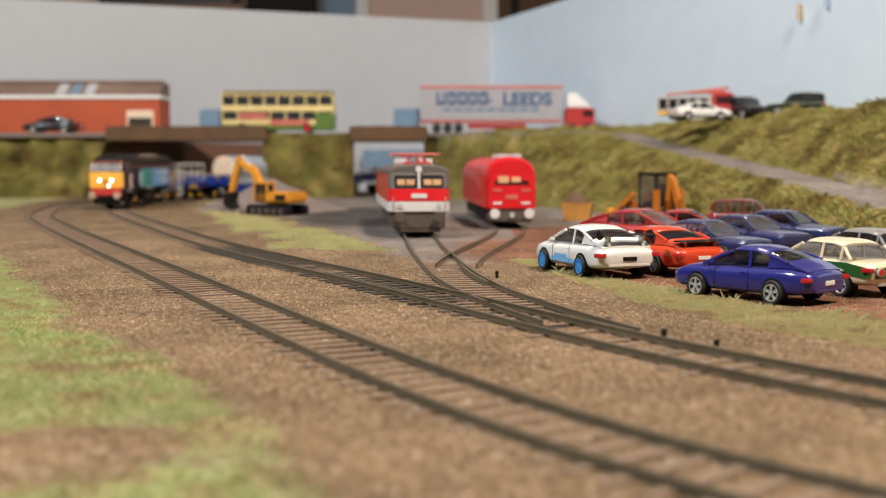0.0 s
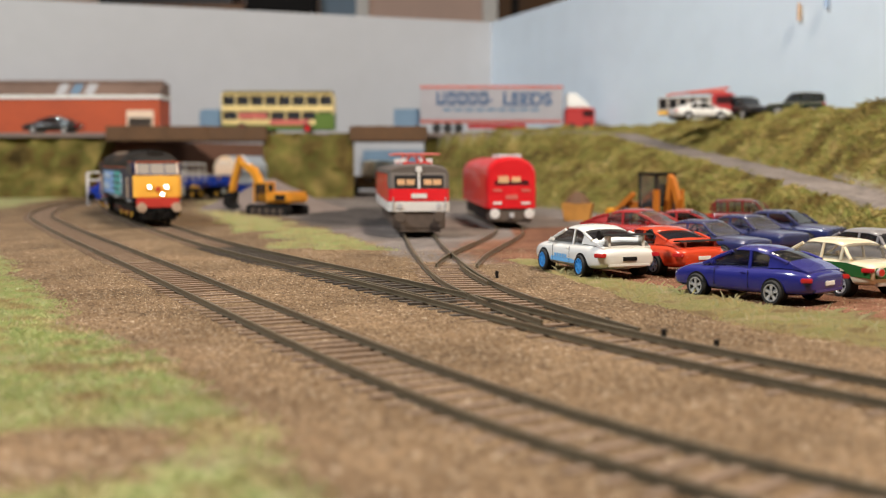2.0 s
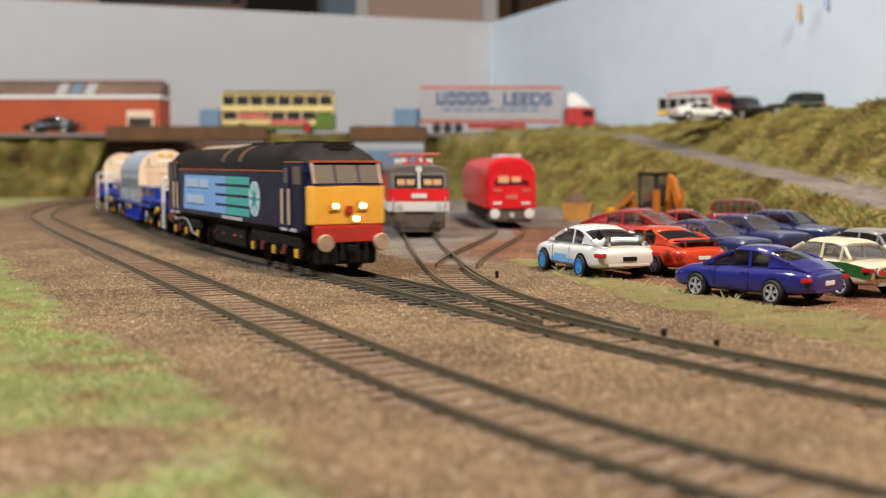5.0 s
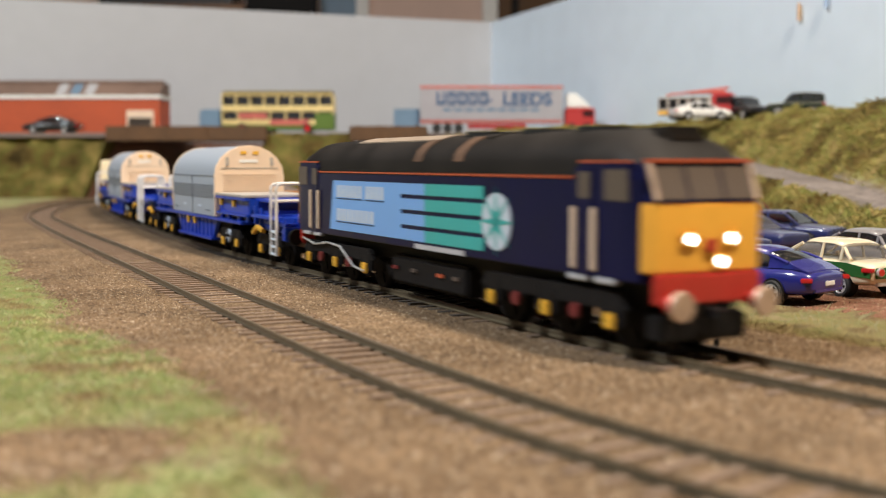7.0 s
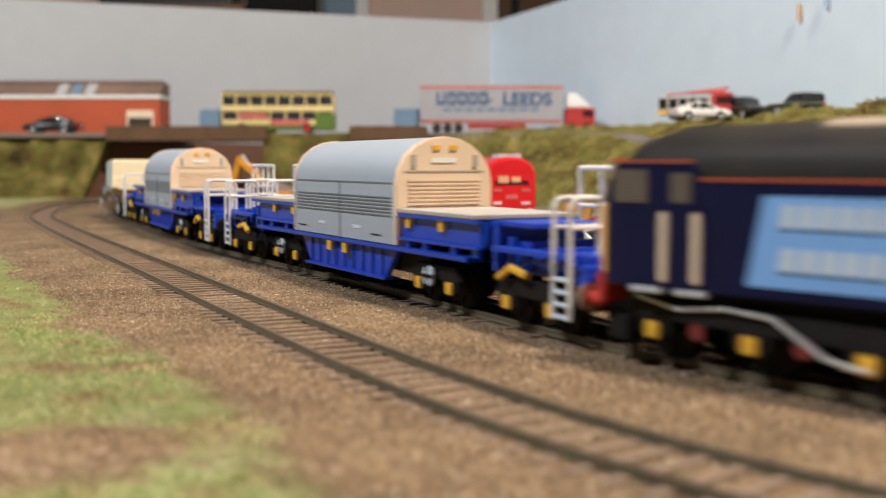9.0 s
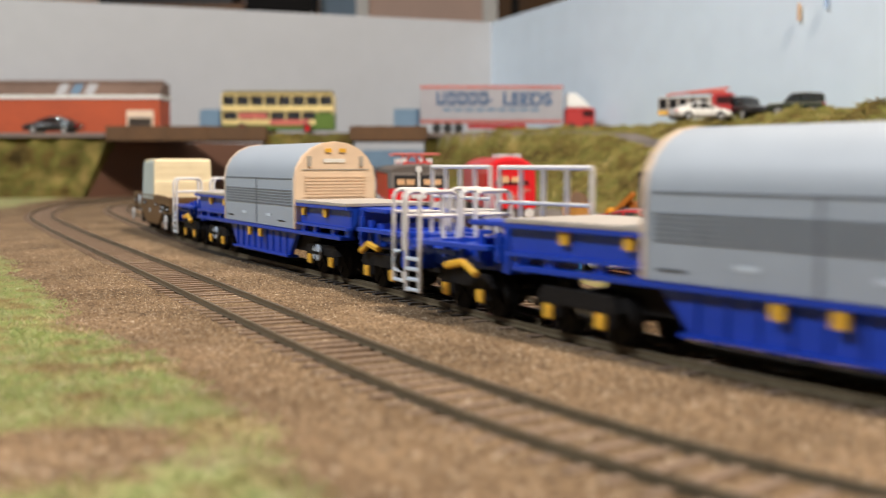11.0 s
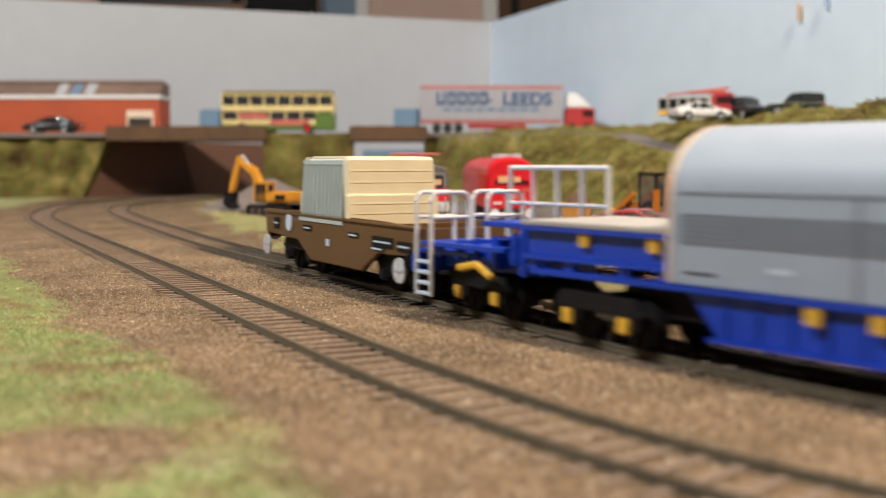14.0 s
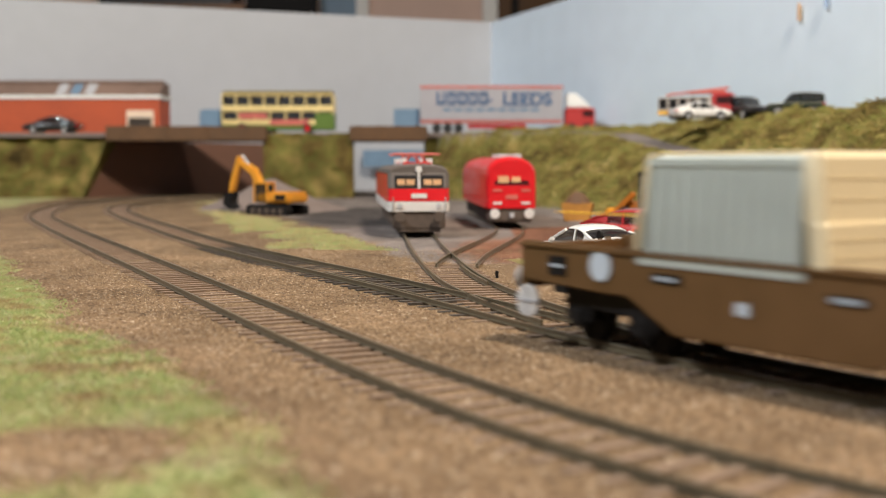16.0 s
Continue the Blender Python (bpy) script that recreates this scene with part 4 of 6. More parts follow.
def flask_wagon():
    o = thing("nuclear_flask_wagon", "long blue flask wagon with a rounded grey hood and cream ends", "railway wagon", "long flask wagons")
    # hood: grey skin with cream end walls
    bm = B(); prism(bm, arc_outline(17.0, 16.5, 36, 50.6), -46, 44); part("hood", bm, HOODGREY, o, "grey rounded hood", 0.25)
    for e, x in ((1, 43.6), (-1, -47.6)):
        bm = B(); prism(bm, arc_outline(17.25, 16.3, 36, 50.9), x, x + 4 - 2); end = part("hood_end", bm, CREAM, o, "cream hood end wall", 0.5)
        xo = x + 2 if e > 0 else x
        for k in range(7):
            bm = B(); box(bm, xo - 0.4, xo + 0.4, -13, 13, 29.2 + k * 1.25, 29.8 + k * 1.25); part("end_louvre", bm, CREAM, end)
        bm = B(); box(bm, xo - 0.3, xo + 0.3, -14, 14, 39.6, 40.0); part("end_joint", bm, DECK, end)
        for y in (-11, 11):
            bm = B(); box(bm, xo - 0.5, xo + 0.5, y - 0.8, y + 0.8, 41, 45); part("lifting_slot", bm, DECK, end)
        for y in (-3, 3):
            bm = B(); box(bm, xo - 0.5, xo + 0.5, y - 1.4, y + 1.4, 46.5, 48); part("yellow_label", bm, AXLEY, end)
        bm = B(); box(bm, xo - 0.35, xo + 0.35, -5, 4, 42.5, 44); part("label_plate", bm, WHITE, end)
    for s in (-1, 1):
        for k in range(6):
            bm = B(); box(bm, -43.5, 41.5, s * 17.05 - 0.3, s * 17.05 + 0.3, 25.5 + k * 1.15, 25.9 + k * 1.15); part("side_louvre", bm, JOINTGREY, o)
        for x in (-1.0,):
            bm = B(); box(bm, x - 0.35, x + 0.35, s * 17.0 - 0.25, s * 17.0 + 0.25, 17, 36); part("hood_joint", bm, JOINTGREY, o)
        bm = B(); box(bm, -43.8, 41.8, s * 17.0 - 0.2, s * 17.0 + 0.2, 35.8, 36.3); part("hood_seam", bm, JOINTGREY, o)
        for x in (-38, 30):
            bm = B(); box(bm, x - 4, x + 4, s * 17.05 - 0.2, s * 17.05 + 0.2, 19, 19.4); part("hood_catch", bm, BLACK, o)
        for x in (-18, 14):
            bm = B(); box(bm, x - 3, x + 3, s * 17.0 - 0.2, s * 17.0 + 0.2, 20.5, 21.6); part("side_label", bm, PALE, o)
    # well frame
    for s in (-1, 1):
        bm = B(); y0, y1 = sorted((s * 13.5, s * 15.5))
        prism_y(bm, [(-44, 15.5), (44, 15.5), (40, 12), (34, 5.5), (-34, 5.5), (-40, 12)], y0, y1); sb = part("side_beam", bm, FLASKBLUE, o, "deep blue side beam", 0.3)
        for k in range(9):
            x = -32 + k * 8
            bm = B(); box(bm, x - 0.4, x + 0.4, s * 15.6 - 0.5, s * 15.6 + 0.5, 6, 15); part("rib", bm, FLASKBLUE, sb)
        bm = B(); y0, y1 = sorted((s * 12, s * 17.8)); box(bm, -92, 92, y0, y1, 15, 16.4); part("flange", bm, FLASKBLUE, o, "", 0.2)
        bm = B(); y0, y1 = sorted((s * 12, s * 17)); box(bm, -36, 36, y0, y1, 4.8, 5.8); part("lower_flange", bm, FLASKBLUE, o, "", 0.2)
        for x in (-10, 4):
            bm = B(); box(bm, x - 1.6, x + 1.6, s * 17.2 - 0.5, s * 17.2 + 0.5, 11.5, 14.8); part("yellow_marker", bm, AXLEY, o)
    bm = B(); box(bm, -60, 60, -12.5, 12.5, 8, 15.2); part("underframe", bm, BLACK, o)
    bogies = []
    for e in (1, -1):
        x0, x1 = sorted((e * 46, e * 96))
        bm = B(); box(bm, x0, x1, -15, 15, 18.8, 27); deck = part("end_girder", bm, FLASKBLUE, o, "blue raised end girder", 0.6)
        bm = B(); box(bm, x0, x1, -17.2, 17.2, 27, 28.2); part("deck_plate", bm, DECK, deck, "dusty grey deck plate", 0.2)
        for s in (-1, 1):
            for x in (52, 74):
                bm = B(); box(bm, e * x - 1.4, e * x + 1.4, s * 15.6 - 0.7, s * 15.6 + 0.7, 22.5, 26.5); part("yellow_bracket", bm, AXLEY, deck)
            for x in (50, 62, 80, 93):
                bm = B(); box(bm, e * x - 1.6, e * x + 1.6, s * 14.6 - 0.8, s * 14.6 + 0.8, 16.2, 19); part("girder_foot", bm, FLASKBLUE, deck)
            bm = B(); y0, y1 = sorted((s * 14.8, s * 16.6)); box(bm, x0, x1, y0, y1, 18.6, 19.6); part("lower_lip", bm, FLASKBLUE, deck)
            bm = B(); y0, y1 = sorted((s * 14.8, s * 17)); box(bm, x0, x1, y0, y1, 25.8, 27); part("top_flange", bm, FLASKBLUE, deck)
        # end platform over the outer bogie
        x0, x1 = sorted((e * 96, e * 146))
        bm = B(); box(bm, x0, x1, -9, 9, 13, 20); part("draw_gear", bm, FLASKBLUE, o, "blue end frame", 0.5)
        for x, w, z0, z1 in ((100, 13, 13, 26.5), (112, 12, 14, 22), (126, 12, 14, 21), (140, 13, 13, 20)):
            bm = B(); box(bm, e * x - 1.2, e * x + 1.2, -w, w, z0, z1); part("cross_plate", bm, FLASKBLUE, o, "", 0.3)
        bm = B(); x0, x1 = sorted((e * 96, e * 118)); box(bm, x0, x1, -12, 12, 25.4, 26.8); part("end_shelf", bm, FLASKBLUE, o, "", 0.3)
        for s in (-1, 1):
            bm = B(); box(bm, min(e * 104, e * 140), max(e * 104, e * 140), s * 14.5 - 2.0, s * 14.5 + 2.0, 19.2, 20.4); part("side_step_board", bm, FLASKBLUE, o)
            for k in range(5):
                bm = B(); x = e * (102 + k * 8); box(bm, x - 0.6, x + 0.6, s * 13.6 - 0.8, s * 13.6 + 0.8, 16, 24 - k); part("frame_rib", bm, FLASKBLUE, o)
            if s > 0:
                railing(o, e * 98, e * 139, s * 16.0, 20, 41, 5, LOCOWHITE)
            # end ladder, its stiles carried up and over as hoops
            for x in (134.5, 141.5):
                bm = B()
                hoop = [(s * 16.8, 5), (s * 16.8, 31.6), (s * 16.2, 33.2), (s * 14.8, 34), (s * 5.4, 34), (s * 4, 33.2), (s * 3.4, 31.6), (s * 3.4, 18)]
                for a, c in zip(hoop[:-1], hoop[1:]):
                    rod(bm, (e * x, a[0], a[1]), (e * x, c[0], c[1]), 0.65, 8)
                rod(bm, (e * x, s * 16.8, 27), (e * x, s * 3.4, 27), 0.55, 8)
                part("hoop", bm, LOCOWHITE, o, "pale hooped handrail")
            bm = B()
            for z in (5.6, 8.6, 11.6, 14.6):
                rod(bm, (e * 134.5, s * 16.8, z), (e * 141.5, s * 16.8, z), 0.6, 6)
            part("ladder", bm, PALE, o, "pale grey end ladder")
            bm = B(); pts = [(108, 12.5), (114, 15.5), (122, 14)]
            for a, c in zip(pts[:-1], pts[1:]):
                rod(bm, (e * a[0], s * 16.5, a[1]), (e * c[0], s * 16.5, c[1]), 1.1, 6)
            part("yellow_pipe", bm, AXLEY, o, "yellow brake lever")
            bm = B(); rod(bm, (e * 66, s * 15.6, 9), (e * 66, s * 16.6, 9), 3.0, 16); dd = part("brake_disc", bm, PALE, o, "pale round brake wheel")
            bm = B(); y0, y1 = sorted((s * 16.6, s * 16.9)); box(bm, e * 66 - 0.5, e * 66 + 0.5, y0, y1, 5.6, 12.4); box(bm, e * 66 - 3.4, e * 66 + 3.4, y0, y1, 8.5, 9.5); part("disc_cross", bm, BLACK, dd)
        bm = B(); x0, x1 = sorted((e * 120, e * 145)); box(bm, x0, x1, -14.5, 14.5, 16.6, 18); part("end_platform", bm, FLASKBLUE, o, "blue end platform", 0.3)
        bm = B(); x0, x1 = sorted((e * 143, e * 147)); box(bm, x0, x1, -15, 15, 11, 16.5); part("headstock", bm, FLASKBLUE, o, "", 0.4)
        buffers(o, e * 146.5, e, 13.0, BLACK, BLACK)
        bm = B(); x0, x1 = sorted((e * 146, e * 152)); box(bm, x0, x1, -1.5, 1.5, 9, 11); part("coupling", bm, BLACK, o)
        for x in (66, 120):
            bogies.append((bogie(o, e * x, (-10.5, 10.5), 6.2, BLACK, 13.8, AXLEY, 9.6), e * x))
    return o, bogies


def small_flask_wagon():
    o = thing("flask_wagon", "brown flat wagon carrying a cream box-shaped flask", "railway wagon")
    for s in (-1, 1):
        bm = B(); y0, y1 = sorted((s * 15.5, s * 17.4))
        prism_y(bm, [(-75, 23.6), (40, 23.6), (69, 22.6), (69, 14), (46, 13), (38, 13), (24, 6), (-24, 6), (-38, 13), (-46, 13), (-75, 14)], y0, y1)
        sp = part("side_plate", bm, BROWN, o, "brown fish-bellied side plate", 0.4)
        bm = B(); box(bm, -75, 69, s * 17 - 1.2, s * 17 + 1.2, 22.4, 23.0); part("top_edge", bm, BROWN, sp)
        for x, z0, z1, w in ((-61, 16, 20.5, 3), (-26, 17, 19, 4), (18, 17, 18.6, 4), (42, 15.2, 18.6, 8), (58, 14.8, 18, 5), (38, 14, 15, 5)):
            bm = B(); box(bm, x - w, x + w, s * 17.6 - 0.2, s * 17.6 + 0.2, z0, z1); pl = part("data_plate", bm, BLACK, sp, "black data panel")
            bm = B(); box(bm, x - w * 0.8, x + w * 0.8, s * 17.85 - 0.15, s * 17.85 + 0.15, (z0 + z1) / 2 - 0.3, (z0 + z1) / 2 + 0.3); part("lettering_bar", bm, PALE, pl)
        bm = B(); box(bm, -7, -4, s * 17.6 - 0.2, s * 17.6 + 0.2, 12.5, 15); part("white_label", bm, PALE, sp)
        for x, z in ((-46, 19.2),):
            bm = B(); rod(bm, (x, s * 17.4, z), (x, s * 18.0, z), 3.4, 18); part("white_disc", bm, PALE, sp, "white round plate")
        for x in (56, -71):
            bm = B(); rod(bm, (x, s * 17.8, 9), (x, s * 18.6, 9), 4.0, 20); hw = part("hand_wheel", bm, LOCOWHITE, o, "white brake hand wheel")
            bm = B(); y0, y1 = sorted((s * 18.6, s * 18.9)); box(bm, x - 0.4, x + 0.4, y0, y1, 5.4, 12.6); box(bm, x - 3.6, x + 3.6, y0, y1, 8.6, 9.4); part("wheel_spoke", bm, GREYSTEEL, hw)
    bm = B(); box(bm, -73, 67, -15.5, 15.5, 13.5, 16); part("floor", bm, BROWN, o)
    for e in (-1, 1):
        tail = 0 if e > 0 else 6
        bm = B(); x0, x1 = sorted((e * (67 + tail), e * (70 + tail))); box(bm, x0, x1, -16.5, 16.5, 12, 22.6); part("end_plate", bm, BROWN, o, "", 0.4)
        buffers(o, e * (70 + tail), e, 13.5, GREYSTEEL, BLACK)
        bm = B(); x0, x1 = sorted((e * 36, e * 39)); box(bm, x0, x1, -15, 15, 16, 22.4); part("bulkhead", bm, BROWN, o, "", 0.3)
        bm = B(); x0, x1 = sorted((e * 40, e * (64 + tail))); box(bm, x0, x1, -9, 9, 16, 18); part("walkway", bm, TIMBER, o, "worn pinkish walkway")
        bm = B(); x0, x1 = sorted((e * (70 + tail), e * (75 + tail))); box(bm, x0, x1, -1.5, 1.5, 9, 11); part("coupling", bm, BLACK, o)
    # flask, set towards the rear of the well
    bm = B()
    loft(bm, [[(-34 + k * 0.5, -17.2 + k, z), (8 - k * 0.5, -17.2 + k, z), (8 - k * 0.5, 17.2 - k, z), (-34 + k * 0.5, 17.2 - k, z)] for k, z in ((0, 20.6), (0.3, 24), (1.2, 40.5), (1.8, 43), (3.5, 44))])
    fl = part("flask", bm, FLASKG, o, "pale grey-green ribbed flask", 0.7)
    for s in (-1, 1):
        for k in range(11):
            x = -31.5 + k * 3.8
            bm = B(); rod(bm, (x, s * 17.2, 21.4), (x, s * 16.1, 42), 0.7, 6); part("fin", bm, FLASKG, fl)
        bm = B(); box(bm, -34.6, 8.6, s * 17.0 - 0.8, s * 17.0 + 0.8, 20.6, 22.2); part("foot_rail", bm, FLASKG, fl)
        bm = B(); box(bm, -33, 7, s * 15.6 - 0.7, s * 15.6 + 0.7, 41.8, 43.2); part("top_rail", bm, FLASKG, fl)
    for e, xo in ((1, 8), (-1, -34)):
        hw = 17.4 if e > 0 else 16.4
        bm = B()
        loft(bm, [[(xo + e * (a - 2.4), -hw + k, z), (xo + e * ((1.6 if e > 0 else -1) + a), -hw + k, z), (xo + e * ((1.6 if e > 0 else -1) + a), hw - k, z), (xo + e * (a - 2.4), hw - k, z)] for a, k, z in ((4.4, 0, 20.2), (3.4, 0.1, 31.2), (2.6, 0.4, 31.5), (1.4, 0.8, 43.4), (0.4, 1.4, 44.6))])
        fe = part("flask_end", bm, FLASKW, fl, "cream flask end panel", 0.4)
        for z, a in ((24.6, 4.0), (28.0, 3.7), (35.4, 2.2), (39.4, 1.8)):
            bm = B(); box(bm, xo + e * ((1.6 if e > 0 else -1) + a) - 0.12, xo + e * ((1.6 if e > 0 else -1) + a) + 0.12, -15.4, 15.4, z, z + 0.3); part("panel_rib", bm, FLASKW, fe)
    bm = B(); rod(bm, (-70, -10, 30.4), (-35, -10, 30.6), 0.22, 6); part("tail_wire", bm, AXLEY, o, "thin yellow wire behind the flask")
    bm = B(); box(bm, -32, 6, -13.5, 13.5, 43.8, 44.8); part("flask_top", bm, FLASKW, fl, "", 0.4)
    bs = [(bogie(o, e * 46, (-11.5, 11.5), 6.2, BLACK, 13.2, BLACK, 10), e * 46) for e in (1, -1)]
    return o, bs


LOCO, loco_b, _ = diesel_loco()
TRAIN = [(LOCO, 731.5, 70.5, [(loco_b[0], -70.5), (loco_b[1], 70.5)])]
W1, b1 = flask_wagon()
TRAIN.append((W1, 466.0, 93.0, b1))
W2, b2 = flask_wagon()
TRAIN.append((W2, 165.0, 93.0, b2))
W3, b3 = small_flask_wagon()
TRAIN.append((W3, -57.0, 46.0, b3))


def lag(t):
    """How far the train still is behind its later steady pace."""
    return float(np.interp(t, [0, 0.5, 1, 1.5, 2, 2.5, 3, 3.5, 4, 4.5, 5], [-146, -128, -107, -80, -54, -33, -18, -9, -4, -1, 0]))


def motions():
    times = [i * 0.1 for i in range(161)]
    for ob, u, half, bogies in TRAIN:
        rows, turns = [], {i: [] for i in range(len(bogies))}
        for t in times:
            s = S0 + u + SPEED * t + lag(t)
            ax, ay, _ = at(MAIN, s - half)
            bx, by, _ = at(MAIN, s + half)
            r = heading(ax, ay, bx, by)
            rows.append((t, pose((ax + bx) / 2 * MM, (ay + by) / 2 * MM, 0, 0, 0, r)))
            for i, (bo, x) in enumerate(bogies):
                px, py, pr = at(MAIN, s + x)
                c, d = math.cos(math.radians(r)), math.sin(math.radians(r))
                dy = -(px - (ax + bx) / 2) * d + (py - (ay + by) / 2) * c
                turns[i].append((t, pose(x * MM, dy * MM, 0, 0, 0, (pr - r + 180) % 360 - 180)))
        walk(ob, rows)
        for i, (bo, x) in enumerate(bogies):
            walk(bo, turns[i])
    for ax, r in WHEELS:
        x, z = ax.location.x, ax.location.z
        walk(ax, [(k / 15.0, Matrix.Translation((x, 0, z)) @ Matrix.Rotation((SPEED * k / 15.0 + lag(k / 15.0)) / r, 4, "Y")) for k in range(241)])


# ---- parked model cars ----
STYLES = {
    # low: (x, z under, z belt, half width); top: (x, z, half width); all for a car 58 long
    "coupe": dict(low=[(-29.6, 5.2, 8.6, 8.4), (-28.7, 3.8, 10.4, 10.4), (-24, 2.8, 11.6, 12.0), (-16, 2.3, 11.9, 12.6), (-6, 2.2, 11.0, 12.0), (8, 2.2, 11.0, 11.9), (18, 2.3, 11.3, 12.3), (24, 2.5, 10.2, 11.7), (28, 3, 8.6, 10.4), (29.6, 4, 7.0, 8.2)],
                  top=[(-27.5, 10.6, 8.6), (-22, 13.0, 9.0), (-14, 15.9, 9.0), (-6, 17.6, 8.9), (1.5, 17.6, 8.9), (7.5, 15.3, 9.3), (15, 10.8, 10)], roof=(-12, 3.2), wheels=(-15.6, 16.4), screen=(3.2, 14), rear=(-20, -12)),
    "saloon": dict(low=[(-29, 5.2, 10.6, 10.0), (-28, 4.2, 11.6, 11.0), (-20, 3.4, 12.1, 11.5), (-6, 3.2, 12.2, 11.7), (8, 3.2, 12.0, 11.7), (20, 3.2, 11.4, 11.4), (27.5, 4, 10.8, 11.0), (28.8, 5, 10.0, 10.2)],
                   top=[(-19.5, 12.0, 9.6), (-15, 16.9, 8.4), (-10, 18.2, 8.2), (2, 18.3, 8.2), (5, 17.4, 8.4), (12, 12.0, 9.8)], roof=(-14.5, 4.6), wheels=(-16.5, 17.5), screen=(4.6, 11.6), rear=(-19, -14.7)),
    "suv": dict(low=[(-27, 6, 13.5, 10.6), (-26, 5, 14.6, 11.3), (-10, 4.6, 14.8, 11.7), (8, 4.6, 14.6, 11.7), (20, 4.8, 13.6, 11.5), (26, 5.4, 12.6, 10.8), (27, 6.5, 11.5, 10)],
                top=[(-26, 14.4, 10.4), (-24.5, 22.5, 9.2), (-10, 23.6, 9.2), (3, 23.2, 9.2), (6, 21.8, 9.4), (11, 14.4, 10.2)], roof=(-24, 5), wheels=(-15.5, 16.5), screen=(5, 10.6), rear=(-25.7, -24.6)),
}


def wheel(parent, x, y, s, r, rim_mat, five=True):
    bm = B()
    prof = [(r * 0.64, 0.9), (r * 0.9, 1.0), (r, 0.5), (r, -2.4), (r * 0.9, -2.8), (r * 0.62, -2.6)]
    n = 26
    loft(bm, [[(math.cos(i * math.tau / n) * q, w, math.sin(i * math.tau / n) * q) for q, w in prof] for i in range(n + 1)] if s > 0 else [[(math.cos(i * math.tau / n) * q, -w, math.sin(i * math.tau / n) * q) for q, w in prof] for i in range(n + 1)])
    t = part("wheel", bm, TYRE, parent, "black tyre")
    place(t, x, y, r - 0.1)
    bm = B()
    rod(bm, (0, s * 0.2, 0), (0, s * 0.9, 0), r * 0.22, 12)
    for k in range(5 if five else 8):
        a = k * math.tau / (5 if five else 8) + 0.3
        w = 0.24 if five else 0.13
        prism_y(bm, [(math.cos(a - 0.5) * r * 0.16, math.sin(a - 0.5) * r * 0.16), (math.cos(a - w) * r * 0.68, math.sin(a - w) * r * 0.68), (math.cos(a + w) * r * 0.68, math.sin(a + w) * r * 0.68), (math.cos(a + 0.5) * r * 0.16, math.sin(a + 0.5) * r * 0.16)], min(s * 0.3, s * 0.8), max(s * 0.3, s * 0.8))
    ring = [(r * 0.6, 0.2), (r * 0.7, 0.2), (r * 0.7, 0.98), (r * 0.62, 0.98)]
    loft(bm, [[(math.cos(i * math.tau / n) * q, s * w, math.sin(i * math.tau / n) * q) for q, w in ring] for i in range(n + 1)])
    part("rim", bm, rim_mat, t, "spoked wheel rim")
    bm = B(); rod(bm, (0, s * -0.4, 0), (0, s * 0.15, 0), r * 0.62, 18); part("brake_plate", bm, BLACK, t)


def soften(ob, n=2):
    """Round a shell off."""
    for e in ob.data.edges:
        e.use_edge_sharp = False
    md = ob.modifiers.new("round", "SUBSURF")
    md.levels = md.render_levels = n
    return ob


